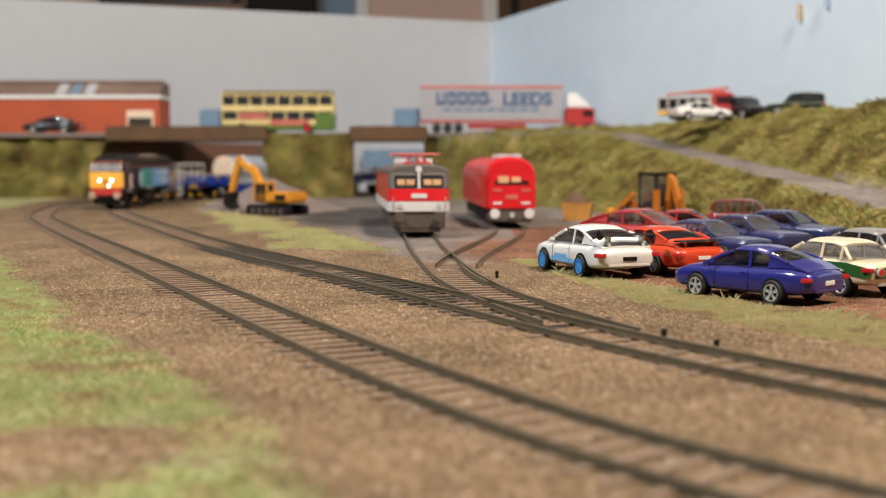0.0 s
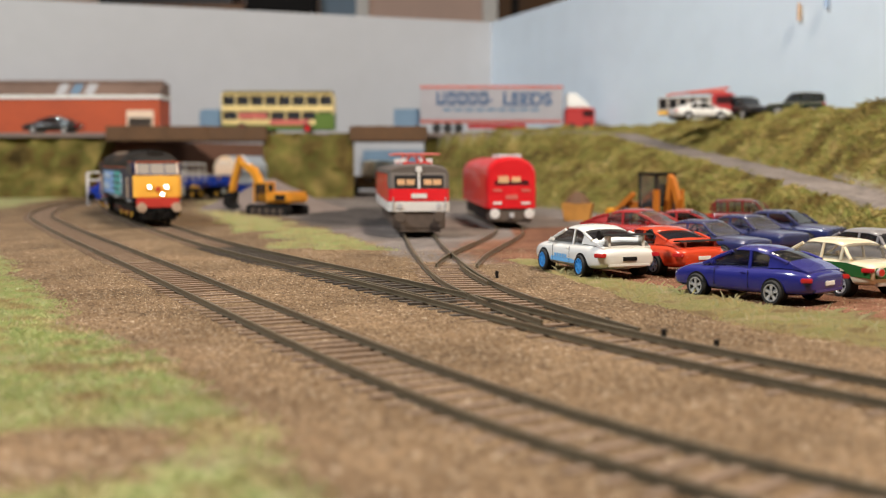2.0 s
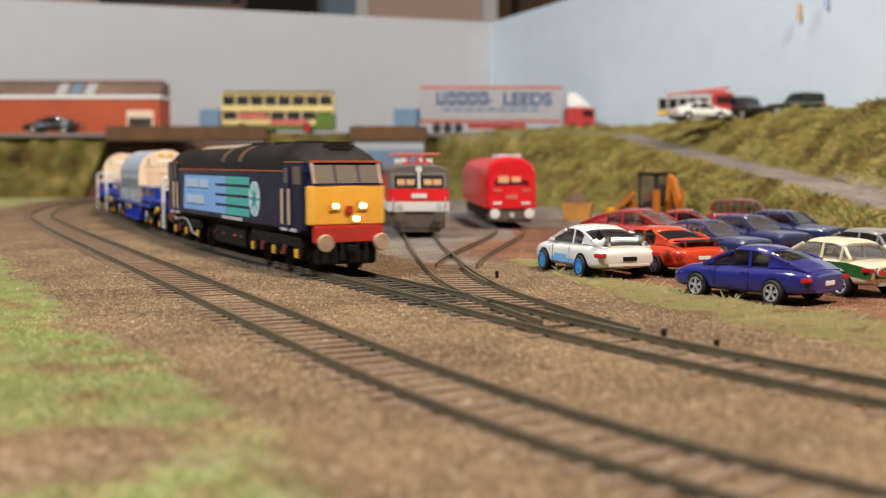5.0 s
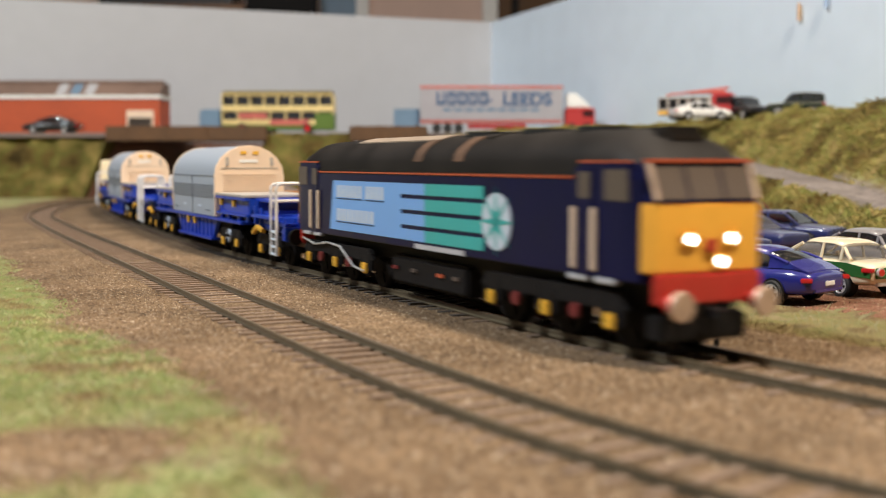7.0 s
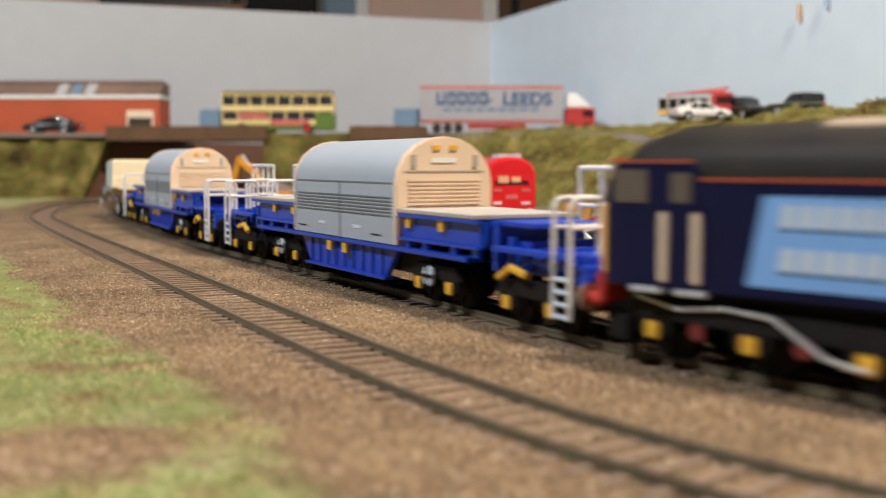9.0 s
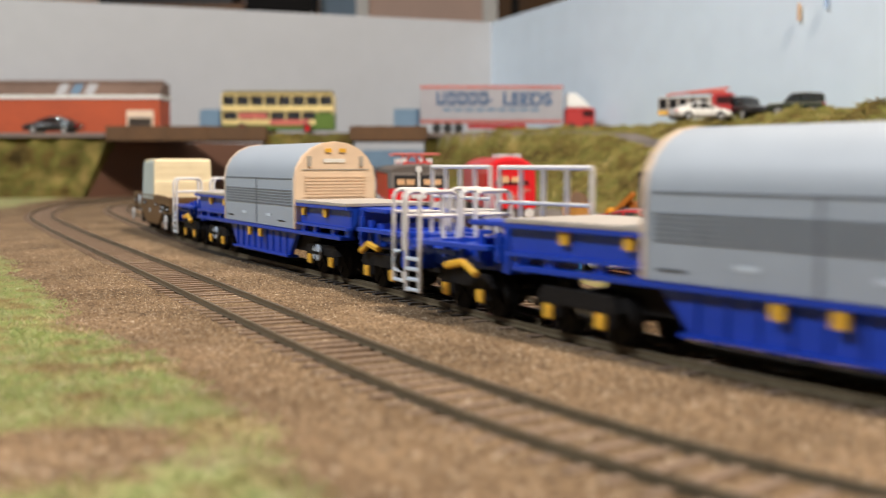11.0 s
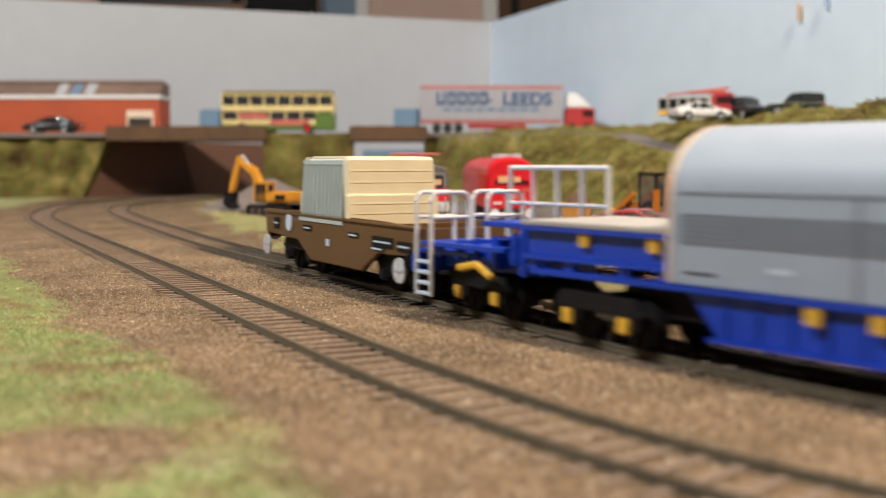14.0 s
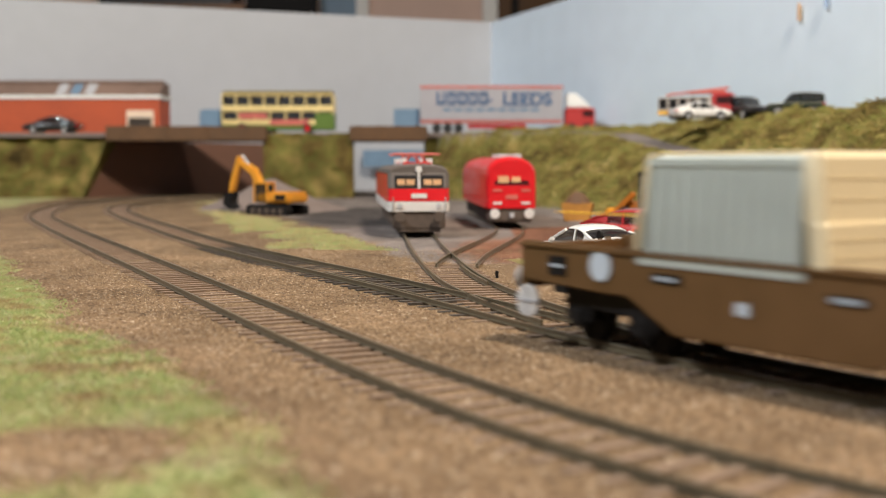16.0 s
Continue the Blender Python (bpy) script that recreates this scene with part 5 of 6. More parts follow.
def car(name, label, body, style, x, y, z, rz, k=1.0, rim=None, wing=False, stripe=None, glass=None, plate=None, tail=True):
    o = thing(name, label, "car", "parked model cars")
    st = STYLES[style]
    glass, rim = glass or GLASS, rim or STEEL

    def P(v):
        return [tuple(q * k for q in p) for p in v]

    bm = B()
    rings = []
    for px, zl, zb, w in st["low"]:
        zm = zl + (zb - zl) * 0.55
        half = [(w * 0.86, zl), (w * 0.97, zl + (zm - zl) * 0.4), (w, zm), (w * 0.985, zb - (zb - zm) * 0.45), (w * 0.90, zb - (zb - zm) * 0.08), (w * 0.5, zb + 0.35)]
        rings.append(P([(px, yy * 1.03, zz) for yy, zz in half] + [(px, -yy * 1.03, zz) for yy, zz in reversed(half)]))
    loft(bm, rings)
    soften(part("body", bm, body, o))
    xs = [t[0] for t in st["top"]]
    lx = [t[0] for t in st["low"]]

    def top_at(q):
        return float(np.interp(q, xs, [t[1] for t in st["top"]])), float(np.interp(q, xs, [t[2] for t in st["top"]]))

    def belt_at(q):
        return float(np.interp(q, lx, [t[2] for t in st["low"]])) - 0.2, float(np.interp(q, lx, [t[3] for t in st["low"]])) * 0.86

    def cab_ring(q, grow=0.0):
        zt, wt = top_at(q)
        zb, wb = belt_at(q)
        zt = max(zt, zb + 0.3)
        u = min(1, (zt - zb) / 5)
        wt = wb + (wt - wb) * u
        return [(q, -wb - grow, zb), (q, -(wt + 0.35) - grow, zt - 1.0 * u), (q, -wt * 0.82, zt + grow), (q, 0, zt + 0.35 + grow), (q, wt * 0.82, zt + grow), (q, wt + 0.35 + grow, zt - 1.0 * u), (q, wb + grow, zb)]

    bm = B()
    loft(bm, [P(cab_ring(q)) for q in np.linspace(xs[0], xs[-1], 22)])
    soften(part("glazing", bm, glass, o, "dark window glass"), 1)
    # painted roof, screen pillars, side posts
    r0, r1 = st["roof"]
    bm = B()
    loft(bm, [P(cab_ring(q, 0.22)[1:6] + [(q, yy, zz - 0.5) for _, yy, zz in reversed(cab_ring(q, 0)[1:6])]) for q in np.linspace(r0, r1, 9)])
    soften(part("roof", bm, body, o), 1)
    posts = {"coupe": [(-4.5, 1.0), (-13.5, 2.2)], "saloon": [(-5, 0.9), (-14, 1.2)], "suv": [(-4, 1.0), (-14, 1.2), (-23, 1.4)]}[style]
    for i0, i1 in ((0, 1), (6, 5)):
        for a, b in ((st["screen"][0], st["screen"][1] + 0.8), (st["rear"][0], st["rear"][1])):
            bm = B()
            pts = P([cab_ring(q, 0.1)[i1] for q in np.linspace(a, b, 6)])
            for p0, p1 in zip(pts[:-1], pts[1:]):
                rod(bm, p0, p1, 0.62 * k, 6)
            part("screen_pillar", bm, body, o)
        for q, w in posts:
            bm = B()
            ra, rb = cab_ring(q - w / 2, 0.14), cab_ring(q + w / 2, 0.14)
            loft(bm, [P([(p[0], p[1] * f, p[2]) for p in (ra[i0], rb[i0], rb[i1], ra[i1])]) for f in (1.0, 0.95)])
            part("door_pillar", bm, body, o)
    if style == "coupe":
        bm = B()
        loft(bm, [P([(q, yy, zz + 0.12) for _, yy, zz in cab_ring(q)[1:6]] + [(q, yy, zz - 0.6) for _, yy, zz in reversed(cab_ring(q)[1:6])]) for q in (-27.4, -25.5, -23.5, -21.5, -19.8)])
        part("engine_lid", bm, body, o)
        for i0, i1 in ((0, 1), (6, 5)):
            bm = B()
            loft(bm, [P([cab_ring(q, 0.16)[i0], cab_ring(q, 0.16)[i1], (q, cab_ring(q)[i1][1] * 0.9, cab_ring(q)[i1][2] - 0.2), (q, cab_ring(q)[i0][1] * 0.9, cab_ring(q)[i0][2])]) for q in np.linspace(-27.2, -14.2, 7)])
            part("rear_quarter", bm, body, o)
    # wheels in dark arches
    wr = (4.0 if style != "suv" else 5.0) * k
    for q in st["wheels"]:
        wy = float(np.interp(q, lx, [t[3] for t in st["low"]]))
        for s in (-1, 1):
            bm = B(); rod(bm, (q * k, s * (wy - 3) * k, wr + 0.2), (q * k, s * (wy * 1.03 + 0.05) * k, wr + 0.2), wr * 1.1, 24); part("wheel_arch", bm, BLACK, o)
            wheel(o, q * k, s * (wy * 1.03 - 0.2) * k, s, wr, rim, rim is not RIMBLUE)
    bx = st["low"][0][0]
    fx = st["low"][-1][0]
    zb = st["low"][1][2]
    for s in (-1, 1):
        if tail:
            bm = B(); box(bm, (bx + 0.5) * k, (bx + 4.2) * k, (s * 9.4 - 2.3) * k, (s * 9.4 + 2.3) * k, (zb - 2.7) * k, (zb - 1.3) * k, Matrix.Translation((bx * k, s * 9.4 * k, 0)) @ Matrix.Rotation(s * 0.45, 4, "Z") @ Matrix.Translation((-bx * k, -s * 9.4 * k, 0)))
            part("tail_lamp", bm, LAMP_RED, o, "red tail lamp", 0.25)
        bm = B(); box(bm, (fx - 3.2) * k, (fx - 0.8) * k, (s * 8 - 1.4) * k, (s * 8 + 1.4) * k, (zb - 3.6) * k, (zb - 1.8) * k); part("head_lamp", bm, CLEAR, o, "", 0.4)
        bm = B(); box(bm, 8.5 * k, 10.4 * k, (s * 12.4 - 1.0) * k, (s * 12.4 + 1.0) * k, 11.2 * k, 12.9 * k); part("door_mirror", bm, body, o, "", 0.5)
        # door shut lines, sill, handle
        bm = B()
        for q in (-5.2, 9.0):
            box(bm, (q - 0.09) * k, (q + 0.09) * k, s * 12.25 * k - 0.12, s * 12.25 * k + 0.12, 4.6 * k, 10.2 * k)
        part("door_gap", bm, BLACK, o)
        bm = B(); box(bm, -4.2 * k, -2.0 * k, s * 12.3 * k - 0.2, s * 12.3 * k + 0.2, 9.2 * k, 9.7 * k); part("door_handle", bm, body, o, "", 0.15)
        if stripe:
            bm = B(); box(bm, -9.5 * k, 10.5 * k, s * 12.22 * k - 0.12, s * 12.22 * k + 0.12, 4.3 * k, 5.9 * k); sp = part("side_stripe", bm, stripe, o, "sky blue side stripe")
            for q in range(5):
                bm = B(); box(bm, (-3 + q * 2.2) * k, (-1.5 + q * 2.2) * k, s * 12.32 * k - 0.12, s * 12.32 * k + 0.12, 6.0 * k, 7.2 * k); part("letter_bar", bm, stripe, sp)
    bm = B(); box(bm, (bx - 0.25) * k, (bx + 0.6) * k, -2.8 * k, 2.8 * k, 6.4 * k, 7.8 * k); part("number_plate", bm, plate or WHITE, o, "plain number plate", 0.1)
    bm = B(); loft(bm, [P([(bx + 0.1, yy, 4.3), (bx + 0.1, yy, 5.6), (bx + 1.6, yy, 5.6), (bx + 1.6, yy, 4.3)]) for yy in (-8.6, 8.6)]); part("rear_bumper", bm, body if style == "coupe" else STEEL, o, "", 0.3)
    if wing:
        zt = 15.2 if wing == "high" else 13.2
        bm = B()
        loft(bm, [P([(-28.5, yy, zt), (-27, yy, zt + 0.7), (-23.5, yy, zt + 0.3), (-23.5, yy, zt - 0.2)]) for yy in (-10.4, -9, 9, 10.4)])
        w = part("rear_wing", bm, BLACK, o, "black rear wing", 0.15)
        for s in (-1, 1):
            bm = B(); box(bm, -27 * k, -24 * k, (s * 7 - 0.5) * k, (s * 7 + 0.5) * k, 11 * k, zt * k); part("wing_post", bm, body, w)
            if wing == "high":
                bm = B(); rod(bm, (-26 * k, s * 10.0 * k, (zt + 0.2) * k), (-26 * k, s * 10.9 * k, (zt + 0.2) * k), 1.7 * k, 16); part("wing_end", bm, BLACK, w)
    place(o, x, y, z, rz)
    return o


def face(dx, dy):
    return math.degrees(math.atan2(dy, dx))


GZ = -1.9
car("sports_car", "white sports car with blue wheels, stripe and tall rear wing", C_WHITE, "coupe", 60, 443, GZ + 0.4, face(-0.36, 0.93), 1.06, RIMBLUE, "high", STRIPE, None, BLACK).scale = (0.95, 1, 1.02)
car("sports_car", "dark metallic blue sports car with silver wheels, dusty roof", C_BLUE, "coupe", 103, 361, GZ, face(-0.66, 0.75), 0.97, STEEL).scale = (0.92, 1, 1.02)
car("sports_car", "orange-red sports car with a low black tail spoiler", C_ORANGE, "coupe", 88, 452, GZ + 0.4, face(-0.44, 0.9), 1.02, STEEL, "low")
cream = car("saloon_car", "cream saloon car with a green side flash", C_CREAM, "saloon", 136, 384, GZ, face(-0.42, 0.9), 1.0, STEEL, False, None, CLEAR, AXLEY)
for s in (-1, 1):
    bm = B(); prism_y(bm, [(-28.6, 7), (-28.6, 10.2), (-18, 11.4), (8, 11.2), (8, 10.2), (-12, 9.6), (-18, 7.2)], min(s * 11.3, s * 11.75), max(s * 11.3, s * 11.75))
    part("green_flash", bm, C_GREEN, cream, "dark green side flash")
bm = B(); box(bm, -29.5, -28.6, -9.6, 9.6, 6.8, 10.4); part("green_tail_panel", bm, C_GREEN, cream, "dark green tail panel", 0.3)
for s in (-1, 1):
    bm = B(); rod(bm, (-29.3, s * 8.2, 9), (-30.1, s * 8.2, 9), 1.5, 18); rl = part("round_tail_lamp", bm, STEEL, cream, "round chrome-ringed tail lamp")
    bm = B(); rod(bm, (-30.0, s * 8.2, 9), (-30.4, s * 8.2, 9), 1.1, 18); part("lens", bm, LAMP_RED, rl)
car("estate_car", "dusty navy blue saloon car with pale roof trim", C_NAVY, "saloon", 122, 506, GZ, face(0.62, -0.78), 0.98, STEEL, glass=CLEAR)
car("estate_car", "dusty navy blue saloon car beside others", C_NAVY, "saloon", 153, 548, GZ, face(0.55, -0.83), 1.0, STEEL, glass=CLEAR)
car("estate_car", "long dark blue saloon car, dusty", C_NAVY, "saloon", 182, 585, GZ, face(0.72, -0.69), 1.04, STEEL)
car("hatchback", "dusty grey car with dark windows", C_GREY, "saloon", 166, 432, GZ, face(-0.45, 0.89), 1.02, STEEL)
car("hatchback", "dusty silver car at the row's end", C_GREY, "saloon", 196, 462, GZ, face(-0.5, 0.87), 1.0, STEEL)
car("coupe_car", "dusty red coupe with a curved roof", C_RED, "coupe", 104, 575, GZ, face(0.78, -0.62), 1.14, STEEL, glass=CLEAR)
car("coupe_car", "low dark red car half hidden in the row", C_RED, "coupe", 140, 628, GZ, face(0.9, -0.43), 1.0, STEEL)
car("offroader", "dark red boxy off-road car, dusty", C_MAROON, "suv", 187, 668, GZ + 1.5, face(0.88, -0.47), 0.88, STEEL, glass=CLEAR)


# ---- standing locomotives ----
def electric_loco(x, y, rz):
    o = thing("electric_locomotive", "red and light grey electric locomotive with folded pantograph", "locomotive")
    L, W = 100, 18.5

    def nose(z):
        return L - (0 if z < 24 else (z - 24) * 0.30)
    bm = B(); box(bm, -L, L - 8, -W, W, 13.5, 36); part("body", bm, LOCORED, o, "", 0.8)
    bm = B(); box(bm, -L, L - 8, -W - 0.2, W + 0.2, 13.4, 19.5); part("lower_band", bm, LOCOWHITE, o, "light grey lower band", 0.3)
    for z0, z1, m, nm in ((13.4, 19.5, LOCOWHITE, "front_band"), (19.5, 27, LOCORED, "front_panel"), (27, 36.5, LOCOGREY, "front_upper")):
        bm = B(); loft(bm, [[(L - 9, -W, z), (nose(z) - 2, -W + 0.4, z), (nose(z), -W + 2.6, z), (nose(z), W - 2.6, z), (nose(z) - 2, W - 0.4, z), (L - 9, W, z)] for z in (z0, z1)])
        part(nm, bm, m, o, "", 0.3)
    bm = B(); loft(bm, [[(xx, math.cos(math.pi * i / 10) * w, 36 + math.sin(math.pi * i / 10) ** 0.7 * h) for i in range(11)] for xx, w, h in ((-L, W, 5), (L - 12, W, 6), (L - 4.2, W - 1, 4.5))])
    part("roof", bm, LOCOGREY, o, "dull grey roof")
    for y0, y1 in ((-14.5, -1.4), (1.4, 14.5)):
        bm = B(); loft(bm, [[(nose(z) + 0.3, y0, z), (nose(z) + 0.3, y1, z), (nose(z) - 0.5, y1, z), (nose(z) - 0.5, y0, z)] for z in (27.8, 35)]); ws = part("windscreen", bm, GLASS, o, "dark windscreen")
        for q in (0.3, 0.72):
            bm = B(); yy = y0 + (y1 - y0) * q; box(bm, nose(30) - 0.2, nose(30) + 0.5, yy - 2.4, yy + 2.4, 28.4, 32.6); part("blind", bm, CABLIGHT, ws, "tan seen through the windscreen")
    bm = B(); rod(bm, (L - 1, 0, 27), (L - 3.2, 0, 37), 0.6, 8); rod(bm, (L - 5.5, 0, 38.4), (L - 2.6, 0, 38.4), 2.0, 14); part("centre_lamp", bm, LOCOWHITE, o)
    bm = B(); box(bm, L - 0.2, L + 0.4, -4.6, 4.6, 21.5, 24.2); part("number_panel", bm, LOCOWHITE, o)
    for s in (-1, 1):
        bm = B(); rod(bm, (L - 0.5, s * 11.5, 17), (L + 0.6, s * 11.5, 17), 1.6, 14); part("front_lamp", bm, GREYSTEEL, o)
        bm = B(); rod(bm, (L + 0.3, s * 15.5, 14), (L + 0.9, s * 15.5, 22), 0.4, 6); part("grab_rail", bm, STEEL, o)
    bm = B(); box(bm, L - 10, L - 1, -15.5, 15.5, 3, 13.4); part("bogie_front", bm, FRAMEBROWN, o, "dusty brown underframe", 0.8)
    bm = B(); box(bm, -L, L - 12, -14, 14, 2, 13); part("underframe", bm, FRAMEBROWN, o, "", 0.8)
    bm = B(); box(bm, L - 7, L - 1, -13, 13, 1.2, 3.2); part("plough", bm, FRAMEBROWN, o, "", 0.4)
    buffers(o, L - 1, 1, 10.5, FRAMEBROWN, FRAMEBROWN)
    # pantograph and insulators
    for xx in (L - 30, L - 90):
        pg = part("pantograph_base", B_box(xx - 14, xx + 14, -9, 9, 41.6, 42.6), LOCORED, o, "red folded pantograph", 0.2)
        bm = B()
        for s in (-1, 1):
            rod(bm, (xx - 12, s * 6, 43), (xx + 12, s * 4, 46.5), 0.6, 6)
            rod(bm, (xx + 12, s * 6, 43), (xx - 12, s * 4, 46.5), 0.6, 6)
        rod(bm, (xx + 8, -14, 47.5), (xx + 8, 14, 47.5), 0.7, 6); rod(bm, (xx + 12, -14, 47.5), (xx + 12, 14, 47.5), 0.7, 6)
        part("pantograph_arm", bm, TRIMRED, pg)
        for a, s in ((-12, -8), (-12, 8), (12, -8), (12, 8)):
            bm = B(); rod(bm, (xx + a, s, 41), (xx + a, s, 45), 1.6, 10); part("insulator", bm, LOCOWHITE, pg)
    place(o, x, y, 0, rz)
    return o


def B_box(*a):
    bm = B()
    box(bm, *a)
    return bm


def red_diesel(x, y, rz):
    o = thing("red_locomotive", "bright red rounded modern diesel locomotive", "locomotive")
    L, W = 100, 17.2
    out = [(-W, 12), (-W, 33)] + [(-math.cos(math.pi * i / 12) * W, 33 + math.sin(math.pi * i / 12) ** 0.8 * 13.5) for i in range(1, 12)] + [(W, 33), (W, 12)]
    bm = B()
    loft(bm, [[(xx, yy * k, 12 + (zz - 12) * h) for yy, zz in out] for xx, k, h in ((-L, 1, 1), (L - 9, 1, 1), (L - 3, 0.97, 0.985), (L, 0.9, 0.94))])
    part("body", bm, LOCORED, o, "glossy red rounded body")
    bm = B(); loft(bm, [[(L + 0.1 - (z - 28) * 0.04, y0, z) for y0 in (-11.5 + (0 if z < 33 else 1.5), 11.5 - (0 if z < 33 else 1.5))] + [(L - 2, y0, z) for y0 in (11, -11)] for z in (27.5, 36.5)])
    ws = part("windscreen", bm, GLASS, o, "dark windscreen")
    bm = B(); box(bm, L - 0.6, L + 0.3, -9, -2, 29, 33.5); box(bm, L - 0.6, L + 0.3, 0, 6, 29.5, 33); part("blind", bm, CABLIGHT, ws, "tan seats seen through glass")
    for s in (-1, 1):
        for z in (24, 15.5):
            bm = B(); box(bm, L - 1, L + 0.4, s * 9.5 - 3.4, s * 9.5 + 3.4, z - 1.3, z + 1.3); part("front_lamp", bm, TRIMRED if z > 20 else LOCOWHITE, o, "pale lamp cluster", 0.5)
    bm = B(); box(bm, L - 0.5, L + 0.35, -4, 4, 18, 21); part("badge_panel", bm, TRIMRED, o, "", 0.3)
    bm = B(); box(bm, L - 30, L - 1, -14, 14, 2.5, 12); part("front_frame", bm, FRAMEBROWN, o, "", 0.8)
    bm = B(); box(bm, -L, L - 32, -14, 14, 2.5, 12); part("underframe", bm, BLACK, o, "", 0.8)
    buffers(o, L - 1, 1, 8.5, LOCOWHITE, GREYSTEEL)
    bm = B(); box(bm, L - 1, L + 4, -1.2, 1.2, 6, 9); part("coupling", bm, GREYSTEEL, o)
    for xx, s in ((L - 20, -5), (L - 14, 5), (L - 35, 0), (L - 60, -4), (L - 60, 5)):
        bm = B(); box(bm, xx - 4, xx + 4, s - 3, s + 3, 45, 48.4); part("roof_equipment", bm, GREYSTEEL, o, "pale roof fitting", 0.8)
    for s in (-1, 1):
        bm = B(); box(bm, L - 60, L - 50, s * (W + 0.1) - 0.2, s * (W + 0.1) + 0.2, 25, 31); part("side_panel", bm, TRIMRED, o)
    place(o, x, y, 0, rz)


ax, ay, bx_, by_ = -33, 852, -14, 652
electric_loco((ax + bx_) / 2, (ay + by_) / 2, heading(ax, ay, bx_, by_))
ax, ay, bx_, by_ = 34, 938, 46, 735
red_diesel((ax + bx_) / 2, (ay + by_) / 2, heading(ax, ay, bx_, by_))


# ---- plant ----
def excavator(x, y, rz):
    o = thing("excavator", "yellow tracked excavator with raised arm beside the sand heap", "excavator")
    for s in (-1, 1):
        bm = B()
        pts = [(math.cos(a) * 4 + (17 if math.cos(a) > 0 else -17), 4.2 + math.sin(a) * 4.2) for a in [i * math.tau / 20 for i in range(20)]]
        prism_y(bm, pts, s * 10 - 3, s * 10 + 3); tr = part("crawler_track", bm, BLACK, o, "black crawler track")
        for k in range(5):
            bm = B(); rod(bm, (-14 + k * 7, s * 13, 3.6), (-14 + k * 7, s * 13.4, 3.6), 2.2, 10); part("road_wheel", bm, FRAMEBROWN, tr)
    bm = B(); box(bm, -22, 12, -12, 12, 9.5, 18); part("house", bm, PLANT, o, "yellow engine house", 1.8)
    bm = B(); rod(bm, (-2, 0, 7), (-2, 0, 9.6), 8, 20); part("slew_ring", bm, BLACK, o)
    bm = B(); loft(bm, [[(xx, y0, z) for xx, y0 in ((0, 3.5), (13, 3.5), (13, 12), (0, 12))] for z in (10, 24)]); cb = part("cab", bm, GLASS, o, "dark glazed cab", 0.6)
    bm = B()
    for xx in (0, 13):
        for yy in (3.5, 12):
            rod(bm, (xx, yy, 10), (xx, yy, 24.5), 0.8, 6)
    box(bm, -0.6, 13.6, 3, 12.5, 24, 25.4); part("cab_frame", bm, PLANT, cb)
    bm = B(); box(bm, -18, -8, -12.3, -11.8, 12, 16); box(bm, -18, -8, 11.8, 12.3, 12, 16); part("vent", bm, BLACK, o)
    bm = B()
    prism_y(bm, [(6, 14), (12, 17), (24, 36), (40, 43), (41, 39.5), (27, 31), (17, 13), (10, 10)], -5.4, 0.6); bo = part("boom", bm, PLANT, o, "yellow cranked boom", 0.5)
    bm = B(); prism_y(bm, [(36, 44), (42, 45), (50, 24), (51, 15), (48, 15), (43, 28)], -4.8, -0.2); part("dipper_arm", bm, PLANT, bo, "yellow dipper arm", 0.4)
    bm = B(); rod(bm, (20, -2.5, 26), (38, -2.5, 46), 1.0, 8); rod(bm, (40, -2.5, 43), (47, -2.5, 30), 0.9, 8); part("ram", bm, STEEL, bo)
    bm = B(); prism_y(bm, [(46, 17), (54, 16), (56, 8), (50, 3), (43, 5), (47, 8)], -7, 2); part("bucket", bm, BLACK, bo, "black digging bucket", 0.5)
    place(o, x, y, -2.4, rz)
    o.scale = (1.1, 1.1, 1.12)


excavator(-142, 945, face(-0.85, 0.53))


